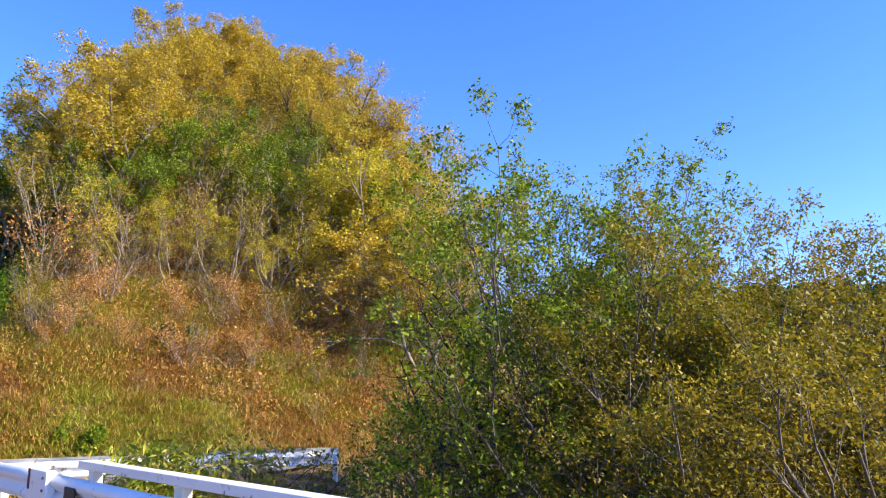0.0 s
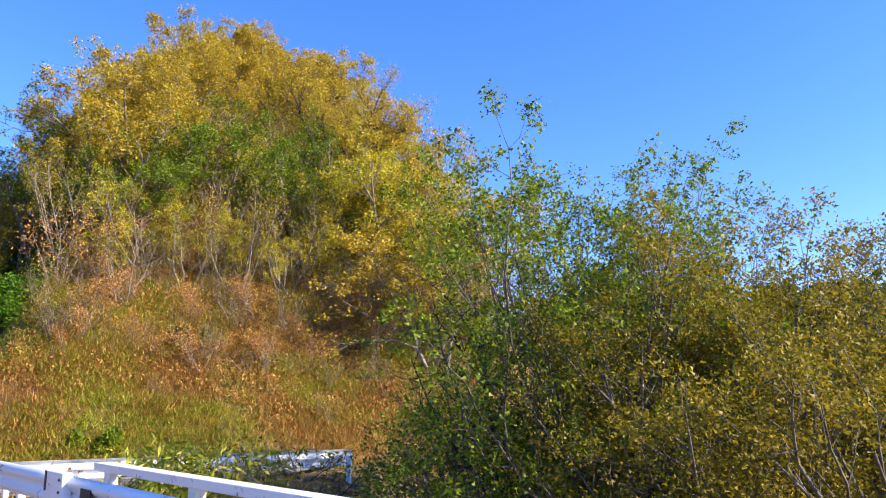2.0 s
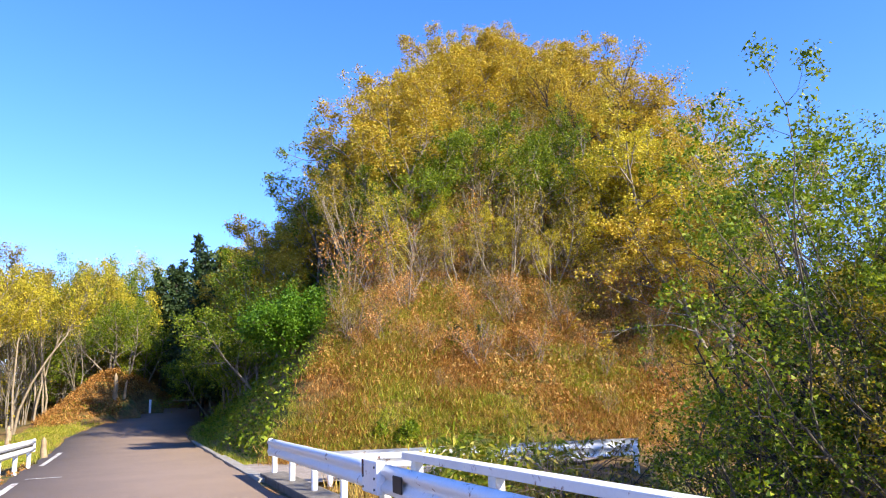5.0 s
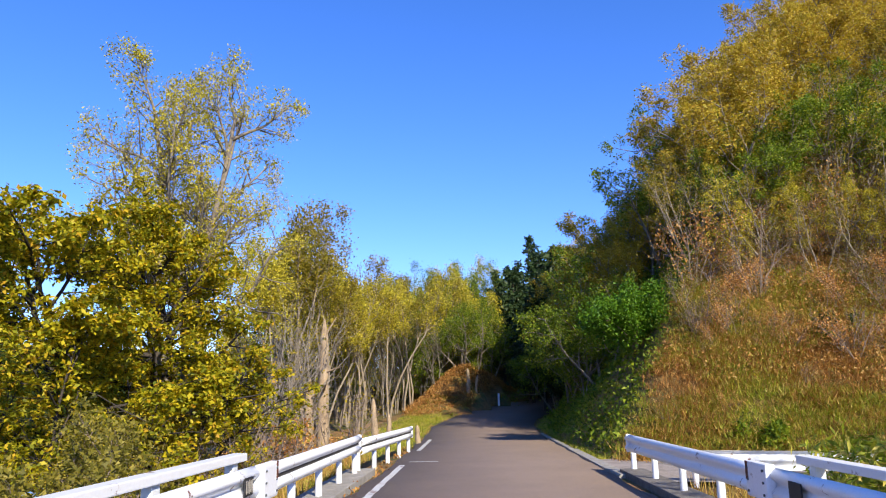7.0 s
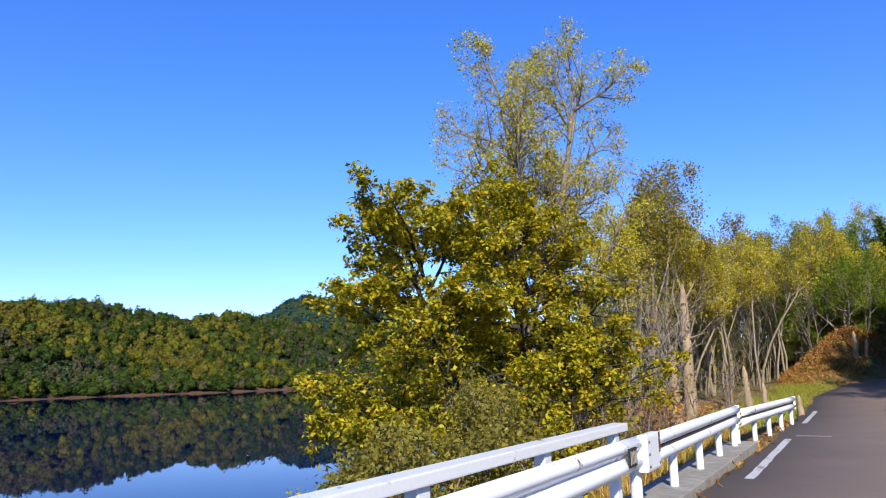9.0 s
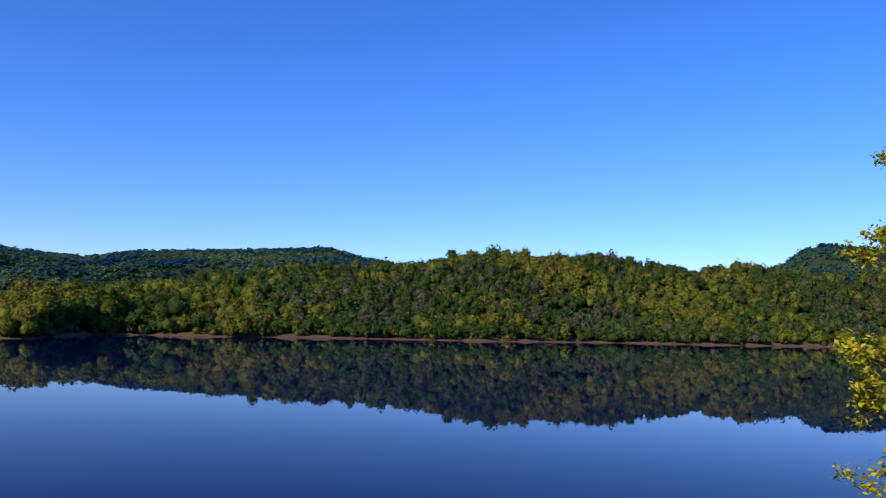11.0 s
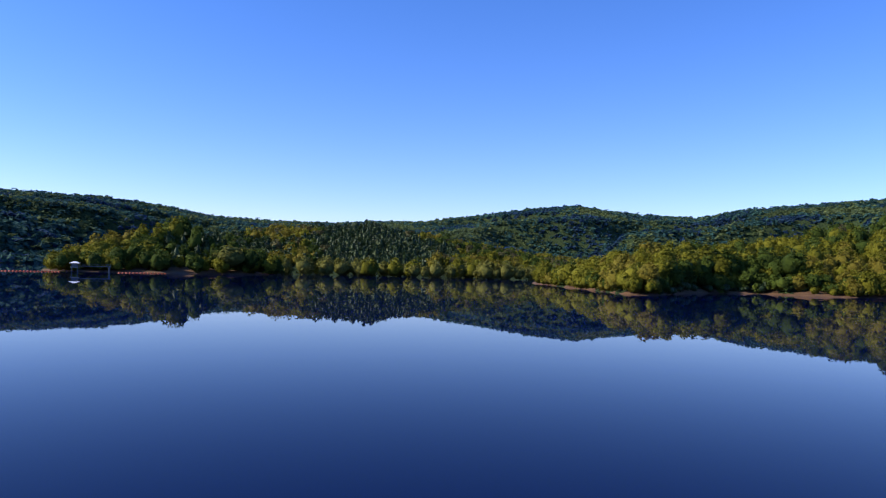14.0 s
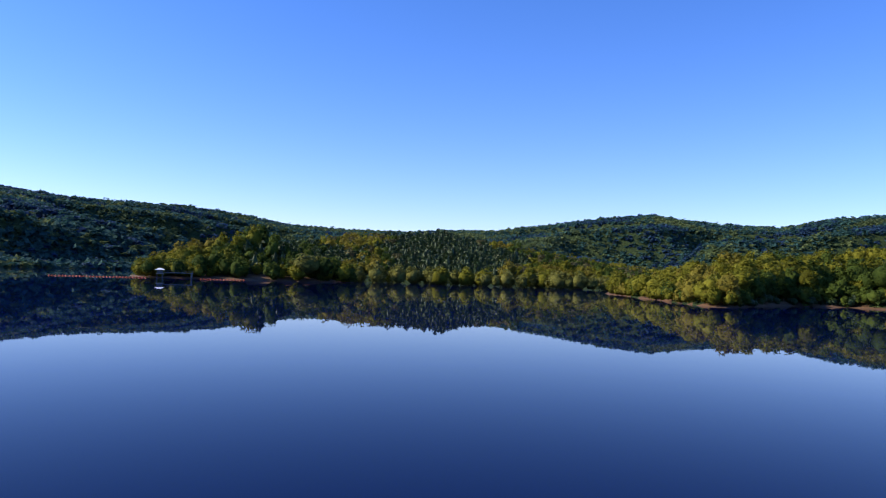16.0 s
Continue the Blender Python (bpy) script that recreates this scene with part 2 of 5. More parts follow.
BLACK = blank("black_rubber", 0.6)[0]
BLACK.node_tree.nodes["Principled BSDF"].inputs["Base Color"].default_value = (0.012, 0.012, 0.014, 1)
ROOF = blank("white_roof", 0.5)[0]
ROOF.node_tree.nodes["Principled BSDF"].inputs["Base Color"].default_value = (0.75, 0.76, 0.78, 1)
FLOAT = blank("orange_float", 0.5)[0]
FLOAT.node_tree.nodes["Principled BSDF"].inputs["Base Color"].default_value = (0.55, 0.10, 0.03, 1)
STEEL = blank("dark_steel", 0.5, 0.6)[0]
STEEL.node_tree.nodes["Principled BSDF"].inputs["Base Color"].default_value = (0.10, 0.11, 0.12, 1)

# ---- mesh helpers ----


def mesh_of(name, verts, faces, mats, index=None, smooth_faces=False):
    """One mesh from an array of places and a list of equally sided face arrays."""
    me = bpy.data.meshes.new(name)
    verts = np.asarray(verts, dtype=np.float32)
    me.vertices.add(len(verts))
    me.vertices.foreach_set("co", verts.ravel())
    loops = np.concatenate([f.ravel() for f in faces]).astype(np.int32)
    sizes = np.concatenate([np.full(len(f), f.shape[1]) for f in faces]).astype(np.int32)
    starts = np.concatenate([[0], np.cumsum(sizes)[:-1]]).astype(np.int32)
    me.loops.add(len(loops))
    me.loops.foreach_set("vertex_index", loops)
    me.polygons.add(len(sizes))
    me.polygons.foreach_set("loop_start", starts)
    for m in mats:
        me.materials.append(m)
    if index is not None:
        me.polygons.foreach_set("material_index", np.asarray(index, dtype=np.int32))
    if smooth_faces:
        me.polygons.foreach_set("use_smooth", np.ones(len(sizes), dtype=bool))
    me.update(calc_edges=True)
    return me


def part(name, me, parent, label=""):
    ob = new(name, me)
    ob.parent = parent
    return tagged(ob, label) if label else ob


def thing(name, at, label, category, group="", turn=0.0):
    ob = new(name)
    ob.location, ob.rotation_euler = at, (0, 0, turn)
    ob.empty_display_size = 0.2
    return tagged(ob, label, category, group)


def tubes(lines, sides):
    """Tapered round stems along lines of (places, radii)."""
    V, F, base = [], [], 0
    ang = np.linspace(0, 2 * np.pi, sides, endpoint=False)
    ca, sa = np.cos(ang), np.sin(ang)
    for P, R in lines:
        P, R = np.asarray(P, float), np.asarray(R, float)
        T = np.gradient(P, axis=0)
        T /= np.linalg.norm(T, axis=1)[:, None] + 1e-9
        ref = np.array([1.0, 0, 0]) if abs(T[0, 0]) < 0.8 else np.array([0, 1.0, 0])
        A = np.cross(T, ref)
        A /= np.linalg.norm(A, axis=1)[:, None] + 1e-9
        B = np.cross(T, A)
        ring = P[:, None, :] + R[:, None, None] * (A[:, None, :] * ca[None, :, None] + B[:, None, :] * sa[None, :, None])
        n = len(P)
        V.append(ring.reshape(-1, 3))
        i = np.arange(n - 1)[:, None] * sides + np.arange(sides)[None, :]
        j = np.arange(n - 1)[:, None] * sides + (np.arange(sides)[None, :] + 1) % sides
        F.append(np.stack([i, j, j + sides, i + sides], -1).reshape(-1, 4) + base)
        base += n * sides
    return np.concatenate(V), np.concatenate(F)


def unit(v):
    return v / (np.linalg.norm(v, axis=-1, keepdims=True) + 1e-9)


def leaves(P, rng, size, spread, up=0.5, long=1.7, droop=0.0):
    """One folded leaf at each place, at a chance angle."""
    n = len(P)
    P = P + rng.normal(0, spread, (n, 3))
    N = unit(rng.normal(0, 1, (n, 3)) + np.array([0, 0, up]))
    D = unit(np.cross(N, rng.normal(0, 1, (n, 3))) + np.array([0, 0, -droop]))
    W = unit(np.cross(N, D))
    s = (size * rng.uniform(0.65, 1.35, n))[:, None]
    fold = N * s * 0.16
    V = np.stack([P, P + D * s * long * 0.5 + W * s * 0.5 + fold, P + D * s * long, P + D * s * long * 0.5 - W * s * 0.5 + fold], 1)
    return V.reshape(-1, 3), np.arange(4 * n).reshape(-1, 4)


def small_leaves(P, rng, size, spread, up=0.5, long=1.5):
    """Simple three-cornered leaves for crowns seen from afar."""
    n = len(P)
    P = P + rng.normal(0, spread, (n, 3))
    N = unit(rng.normal(0, 1, (n, 3)) + np.array([0, 0, up]))
    D = unit(np.cross(N, rng.normal(0, 1, (n, 3))))
    W = np.cross(N, D)
    z = (size * rng.uniform(0.65, 1.35, n))[:, None]
    V = np.stack([P + W * z * 0.5, P - W * z * 0.5, P + D * z * long], 1)
    return V.reshape(-1, 3), np.arange(3 * n).reshape(-1, 3)


def grow(rng, height, r0, levels=3, kids=(9, 7, 5), length=(0.5, 0.45, 0.4), angle=(55, 50, 45), first=0.3, lean=(0, 0), wander=0.12, rise=0.12, stems=1, fan=0.35, thin=0.55, flat=1.0):
    """A branching skeleton: lines by level, and the places where leaves sit."""
    lines, tips = [[] for _ in range(levels + 1)], []

    def branch(p, d, ln, r, lev):
        k = 7 if lev == 0 else 5 if lev == 1 else 4 if lev == 2 else 2
        pts, dirs = [p], [d]
        for _ in range(k - 1):
            d = unit(d + rng.normal(0, wander * (1 + 0.5 * lev), 3) + np.array([0, 0, rise if lev else 0.04]))
            p = p + d * ln / (k - 1)
            pts.append(p)
            dirs.append(d)
        rad = r * (1 - (1 - (0.25 if lev < 2 else 0.35)) * np.linspace(0, 1, k))
        lines[lev].append((np.array(pts), rad))
        if lev == levels:
            tips.extend(pts[1:])
            return
        tips.append(pts[-1])
        n = max(2, int(kids[lev] * rng.uniform(0.8, 1.25)))
        roll = rng.uniform(0, 6.28)
        for i in range(n):
            f = (first if lev == 0 else 0.2) + (1 - (first if lev == 0 else 0.2)) * (i + rng.uniform(0, 0.9)) / n
            x = min(f, 0.999) * (k - 1)
            a = int(x)
            q = pts[a] + (pts[a + 1] - pts[a]) * (x - a)
            roll += 2.4 + rng.normal(0, 0.4)
            t = dirs[a]
            s1 = unit(np.cross(t, np.array([0.3, 0.9, 0.2])))
            s2 = np.cross(t, s1)
            th = radians(angle[lev] * rng.uniform(0.7, 1.2)) * (1 - 0.35 * f if lev == 0 else 1)
            nd = t * math.cos(th) + (s1 * math.cos(roll) + s2 * math.sin(roll)) * math.sin(th)
            if lev:
                nd = nd * np.array([1, 1, flat])
            shape = (1.15 - 0.65 * f) if lev == 0 else (1.1 - 0.5 * f)
            branch(q, unit(nd), ln * length[lev] * shape * rng.uniform(0.75, 1.2), r * thin * (1.05 - 0.55 * f), lev + 1)

    for s in range(stems):
        g = rng.uniform(0, 6.28)
        off = fan if stems > 1 else 0.0
        d = unit(np.array([lean[0] + off * math.cos(g) * rng.uniform(0.4, 1), lean[1] + off * math.sin(g) * rng.uniform(0.4, 1), 1.0]))
        p = np.array([0.25 * off * math.cos(g), 0.25 * off * math.sin(g), -0.15])
        branch(p, d, height * rng.uniform(0.8, 1.0) if stems > 1 else height, r0 * (rng.uniform(0.6, 1) if stems > 1 else 1), 0)
    return lines, np.array(tips)


def stems_mesh(name, lines, mat, sides=(7, 4, 3, 3)):
    V, F, b = [], [], 0
    for lev, ls in enumerate(lines):
        if ls:
            v, f = tubes(ls, sides[min(lev, 3)])
            V.append(v)
            F.append(f + b)
            b += len(v)
    return mesh_of(name, np.concatenate(V), [np.concatenate(F)], [mat], smooth_faces=True)


def tree(name, at, seed, label, bark, leaf, count, size, spread, up=0.5, droop=0.0, long=1.7, turn=0.0, category="tree", group="", small=False, top=None, **shape):
    rng = np.random.default_rng(seed)
    lines, tips = grow(rng, **shape)
    ob = thing(name, at, label, category, group, turn)
    if not count:
        part("trunk", stems_mesh("trunk", lines[:2], bark), ob)
        part("crown", stems_mesh("crown", [[], [], *lines[2:]], bark), ob, "bare twigs")
    else:
        part("trunk", stems_mesh("trunk", lines, bark), ob)
        pick = tips[rng.integers(0, len(tips), count)]
        v, f = small_leaves(pick, rng, size, spread, up) if small else leaves(pick, rng, size, spread, up, long, droop)
        part("crown", mesh_of("crown", v, [f], [leaf]), ob)
    if top is not None:
        k = (top - at[2]) / (tips[:, 2].max() + 0.1)
        ob.scale = (k, k, k)
    return ob

# ---- the lie of the land ----
WATER = -3.4
EYE_OVER_WATER = 5.0
SHORE_DIP = [(52, 0.70), (70, 0.70), (76, 0.75), (82, 0.82), (91, 1.00), (101, 1.10), (110, 1.25), (125, 1.30), (131, 1.35), (135, 1.32), (139, 1.40), (142, 1.70), (144, 1.68), (147, 1.40), (150, 1.15), (151.5, 1.05)]
HILLS = {
    # name: (ridge height in degrees by bearing, shore distance by bearing, depth to the ridge, tree height)
    "lake_hill": ([(52, 3.18), (60, 3.78), (70, 4.18), (76, 4.28), (84, 4.48), (88, 4.88), (90, 5.38), (94, 4.88), (99, 5.88), (101, 6.18), (103, 5.98), (108, 6.38), (112, 5.98), (115, 5.18), (118, 4.98), (123, 4.68), (127, 4.38), (132, 3.48), (135, 2.68), (138, 2.78), (143, 2.48), (146, 1.78), (149, 0.68), (151, -0.62)],
                  None, [(52, 140), (76, 130), (100, 115), (115, 105), (125, 90), (135, 60), (143, 40), (151, 18)], 7.0),
    "cone_hill": ([(75, 2.93), (79, 5.13), (81, 5.83), (83, 6.33), (85, 6.53), (86.5, 6.13), (88, 5.03), (92, 3.53)], [(70, 900), (95, 900)], [(70, 500), (95, 500)], 8.0),
    "far_ridge": ([(112, 3.47), (117, 4.97), (119, 5.27), (122, 5.97), (126, 5.67), (132, 5.27), (136, 4.97), (139, 4.37), (144, 4.67), (148, 5.27), (153, 4.87), (156, 4.37), (160, 3.77), (164, 3.72), (167, 3.47), (171, 3.47), (176, 3.67), (180, 4.37), (184, 4.77), (190, 4.77), (196, 5.27), (205, 5.47), (225, 4.97), (240, 2.97)],
                  [(110, 900), (178, 900), (186, 700), (196, 560), (240, 480)], [(110, 700), (178, 700), (240, 600)], 9.0),
    "conifer_rise": ([(146, 0.78), (149, 1.18), (152, 1.68), (158, 2.38), (162, 3.08), (164, 3.58), (171, 2.88), (174, 2.48), (177, 2.18), (181, 0.58)], [(140, 370), (185, 370)], [(140, 140), (185, 140)], 7.5),
    "hut_point": ([(170.5, -0.67), (172, 0.33), (174, 1.73), (177, 2.83), (179, 2.53), (183, 1.33), (185, 0.63), (187, -0.67)], [(165, 315), (190, 315)], [(165, 55), (190, 55)], 7.0),
    "east_hill": ([(295, 6.0), (310, 9.0), (322, 8.5), (330, 7.6), (338, 8.5), (350, 9.0), (358, 7.0)], [(290, 85), (360, 85)], [(290, 75), (360, 75)], 6.0),
}


def shore_of(name, a):
    d = HILLS[name][1]
    return EYE_OVER_WATER / math.tan(radians(table(SHORE_DIP, a))) if d is None else table(d, a)


def road_mid(s):
    return 0.024 * max(0.0, s - 37.0) ** 2


def road_z(s):
    return 0.003 * max(0.0, min(s, 52.0) - 29.0) ** 2


def hill_height(s, d, x, y):
    front = 0.77 * (s - 20.6 + 0.385 * (d - 1.84)) / 1.07
    side = 1.4 * (d - road_mid(s) - 3.2)
    right = 15.5 - 1.3 * (x + 7.0)
    r2 = ((x + 11.5) / 19.0) ** 2 + ((y - 47.0) / 34.0) ** 2
    top = 20.0 - 8.0 * r2
    h = min(front, side, right, top)
    return h


def land(x, y):
    """Height of the ground."""
    s, d = (y - x) * 0.70711, (x + y) * 0.70711
    dist = math.hypot(x, y)
    a = math.degrees(math.atan2(-x, y)) % 360
    n = noise.fractal(Vector((x * 0.16, y * 0.16, 3.0)), 1.0, 2.0, 4) if dist < 120 else 0.0
    mid = road_mid(s)
    off = d - mid
    zr = road_z(max(s, 0.0)) if s < 80 else road_z(80)
    if abs(off) <= 2.9:
        z = zr - 0.03
    elif off < 0:
        # bank down to the lake; a wooded shelf further along the road
        k = 0.62 + (0.10 - 0.62) * smooth(9, 24, s)
        w = -off - 2.9
        z = zr - 0.03 - 0.35 * smooth(0.0, 1.2, w) * smooth(13, 9, s) - k * max(0, w - 0.7) + n * 0.25 * smooth(0, 2, w)
        if s > 12:
            z -= 0.55 * max(0.0, w - min(16.0, 3.0 + 0.45 * max(0.0, s - 14)))
        m2 = ((s - 49.5) / 3.2) ** 2 + ((off + 4.9) / 2.5) ** 2
        z += 2.6 * math.exp(-m2 * 1.3)
        z += 0.6 * max(0.0, s - 53) * smooth(0, 4, w) * smooth(30, 18, w)
        z = max(z, -11.0)
    else:
        w = off - 2.9
        gully = -0.5 * smooth(0.0, 1.0, w) - min(0.45 * w, 2.6)
        flat = -0.06 + 0.03 * n
        z = gully + (flat - gully) * smooth(6.5, 9.5, s - 0.55 * w) + zr + n * 0.12 * smooth(0, 2, w)
        h = hill_height(s, d, x, y)
        if h > -1:
            z = max(z, h + n * 0.8 * smooth(-1, 3, h)) if s > 12 else z
    # the lake basin and the hills round it
    if 62 < a < 235:
        edge = smooth(62, 66, a) * smooth(240, 228, a)
        if dist > 34:
            z = z + (-11.0 - z) * smooth(34, 60, dist) * edge
    elif dist > 70:
        z = z + (4.0 - z) * smooth(70, 110, dist)
    for name, (ridge, _, depth, tree_h) in HILLS.items():
        lo, hi = ridge[0][0], ridge[-1][0]
        if lo - 3 <= a <= hi + 3 and dist > 60:
            d0 = shore_of(name, a)
            dp = table(depth, a)
            if dist < d0 - 25:
                continue
            d1 = d0 + dp
            top = 1.6 + d1 * math.tan(radians(table(ridge, a))) - tree_h
            top = max(top, WATER + 1.0) if lo <= a <= hi else WATER - 3
            t = (dist - d0) / dp
            if t < 0:
                h = WATER + (dist - d0) * 0.12
            elif t <= 1:
                f = 0.55 * t + 0.45 * t * t * (3 - 2 * t)
                h = WATER + (top - WATER) * f
                wob = noise.fractal(Vector((x * 0.012, y * 0.012, 7.0)), 1.0, 2.0, 4)
                if name == "far_ridge":
                    spur = 0.45 - 1.6 * abs(noise.noise(Vector((x * 0.0045, y * 0.0045, 1.0))))
                    h = min(h + (0.7 * spur + 0.12 * wob) * (top - WATER) * math.sin(math.pi * t), WATER + (top - WATER) * (0.25 + 0.75 * t))
                else:
                    h += 0.16 * wob * (top - WATER) * math.sin(math.pi * t)
                if t < 0.06:
                    h = max(h, WATER + 1.6 * t / 0.06)
            else:
                h = top - (dist - d1) * 0.10
            z = max(z, h)
    return max(z, -11.0)


def build_ground():
    na = 480
    ds = np.concatenate([[0.6], np.geomspace(1.6, 420.0, 135), np.arange(432.0, 1650.0, 13.0), np.geomspace(1680.0, 4600.0, 12)])
    nd = len(ds)
    az_a = np.linspace(0, 2 * np.pi, na, endpoint=False)
    V = [(0.0, 0.0, -0.03)]
    for d in ds:
        for a in az_a:
            x, y = -math.sin(a) * d, math.cos(a) * d
            V.append((x, y, land(x, y)))
    i = np.arange(nd - 1)[:, None] * na + np.arange(na)[None, :] + 1
    j = np.arange(nd - 1)[:, None] * na + (np.arange(na)[None, :] + 1) % na + 1
    quads = np.stack([i, j, j + na, i + na], -1).reshape(-1, 4)
    tri = np.stack([np.zeros(na, int), np.arange(na) + 1, (np.arange(na) + 1) % na + 1], -1)
    V = np.array(V)
    low = V[quads[:, 0], 2]
    far = np.hypot(V[quads[:, 0], 0], V[quads[:, 0], 1]) > 60
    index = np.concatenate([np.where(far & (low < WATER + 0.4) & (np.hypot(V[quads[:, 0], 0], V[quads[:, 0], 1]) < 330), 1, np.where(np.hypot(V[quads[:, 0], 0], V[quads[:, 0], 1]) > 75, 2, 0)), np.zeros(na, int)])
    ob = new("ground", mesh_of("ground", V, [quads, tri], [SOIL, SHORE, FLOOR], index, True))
    tagged(ob, "leaf-littered soil banks and wooded hills round a lake", "ground", kind="structure")


build_ground()


def ring_disc(name, radius, z, mat, n=96):
    bm = bmesh.new()
    bmesh.ops.create_circle(bm, cap_ends=True, radius=radius, segments=n)
    me = bpy.data.meshes.new(name)
    bm.to_mesh(me)
    bm.free()
    me.materials.append(mat)
    ob = new(name, me)
    ob.location.z = z
    return ob


tagged(ring_disc("water", 4500, WATER, WATER_M), "still blue reservoir water mirroring the hills", "lake", kind="structure")

# ---- road ----


def strip(name, s0, s1, d0, d1, lift, mat, step=1.0, thick=0.0, curve=True, edge=0.0, seed=0):
    """A strip along the road between two offsets, with a ragged edge where asked."""
    rng = np.random.default_rng(seed)
    S = np.arange(s0, s1 + 0.01, step)
    V, Q = [], []
    for s in S:
        m = road_mid(s) if curve else 0.0
        e0, e1 = rng.normal(0, edge), rng.normal(0, edge)
        for d, lz in ((d0 + e0, 0), ((d0 + d1) / 2, 0.0), (d1 + e1, 0)):
            V.append(rd(s, m + d, road_z(s) + lift))
        if thick:
            for d in (d1 + e1, (d0 + d1) / 2, d0 + e0):
                V.append(rd(s, m + d, road_z(s) + lift - thick))
    k = 6 if thick else 3
    for i in range(len(S) - 1):
        for j in range(k if thick else 2):
            a, b = i * k + j, i * k + (j + 1) % k
            Q.append((a, b, b + k, a + k))
    faces = [np.array(Q)]
    if thick:
        n = (len(S) - 1) * 6
        faces.append(np.array([(5, 4, 3, 2, 1, 0), tuple(range(n, n + 6))]))
    return mesh_of(name, [tuple(v) for v in V], faces, [mat])


road = tagged(new("road", strip("road", -45, 78, -2.62, 2.42, 0.012, ASPHALT, 1.0, 0.12, True, 0.05, 3)), "worn grey-brown asphalt lane with faded edge lines", "road", kind="structure")
for s0, s1 in ((12.5, 19.6), (24.6, 31.0), (-20, 8)):
    tagged(new("road_line", strip("road_line", s0, s1, -2.36, -2.22, 0.018, LINE_PAINT, 0.4, 0, True, 0.008, 5)), "worn white painted edge line on asphalt", "road marking", kind="structure")
for s0, d0, d1 in ((20.2, -2.2, -1.45),):
    tagged(new("road_line", strip("road_line", s0, s0 + 0.12, d0, d1, 0.018, LINE_PAINT, 0.06, 0, True, 0.005, 6)), "short faded white cross mark on asphalt", "road marking", kind="structure")


def box_bm(bm, c, size, bev=0.0, rot=None):
    m = Matrix.Translation(c) @ (rot if rot is not None else Matrix.Identity(4)) @ Matrix.Diagonal((*size, 1))
    r = bmesh.ops.create_cube(bm, size=1.0, matrix=m)
    if bev:
        es = list({e for v in r["verts"] for e in v.link_edges})
        bmesh.ops.bevel(bm, geom=es, offset=bev, segments=2, affect="EDGES", profile=0.6)


def bm_mesh(name, bm, mat):
    me = bpy.data.meshes.new(name)
    bm.to_mesh(me)
    bm.free()
    me.materials.append(mat)
    return me


ROADTURN = Matrix.Rotation(radians(45), 4, "Z")  # local y runs along the road, local x to its right

# ---- guard rails ----
W_PROFILE = [(0.0, 0.175), (0.03, 0.165), (0.075, 0.115), (0.075, 0.075), (0.02, 0.025), (0.0, 0.0), (0.02, -0.025), (0.075, -0.075), (0.075, -0.115), (0.03, -0.165), (0.0, -0.175)]


def w_beam(length, z, side):
    """Corrugated rail of folded sheet along local y; side: -1 or 1, the way its face looks."""
    prof = [(side * x, z + h) for x, h in W_PROFILE] + [(side * (x - 0.006), z + h) for x, h in reversed(W_PROFILE)]
    ys = np.arange(0, length + 0.001, length / max(2, round(length / 1.0)))
    V = [(x, y, h) for y in ys for x, h in prof]
    n, Q = len(prof), []
    for i in range(len(ys) - 1):
        for j in range(n):
            a, b = i * n + j, i * n + (j + 1) % n
            Q.append((a, b, b + n, a + n))
    m = (len(ys) - 1) * n
    return mesh_of("beam", V, [np.array(Q), np.array([list(range(n))[::-1], list(range(m, m + n))])], [RAIL_PAINT])


def post_mesh(h, r=0.057):
    v, f = tubes([([(0, 0, -0.45), (0, 0, 0), (0, 0, h * 0.5), (0, 0, h - 0.015), (0, 0, h), (0, 0, h + 0.004)], [r, r, r, r, r * 0.85, 0.002])], 14)
    return mesh_of("post", v, [f], [RAIL_PAINT], smooth_faces=True)


def bolt_mesh():
    bm = bmesh.new()
    bmesh.ops.create_cone(bm, cap_ends=True, segments=8, radius1=0.016, radius2=0.012, depth=0.02, matrix=Matrix.Rotation(radians(90), 4, "Y"))
    return bm_mesh("bolt", bm, STEEL)


BOLT = bolt_mesh()


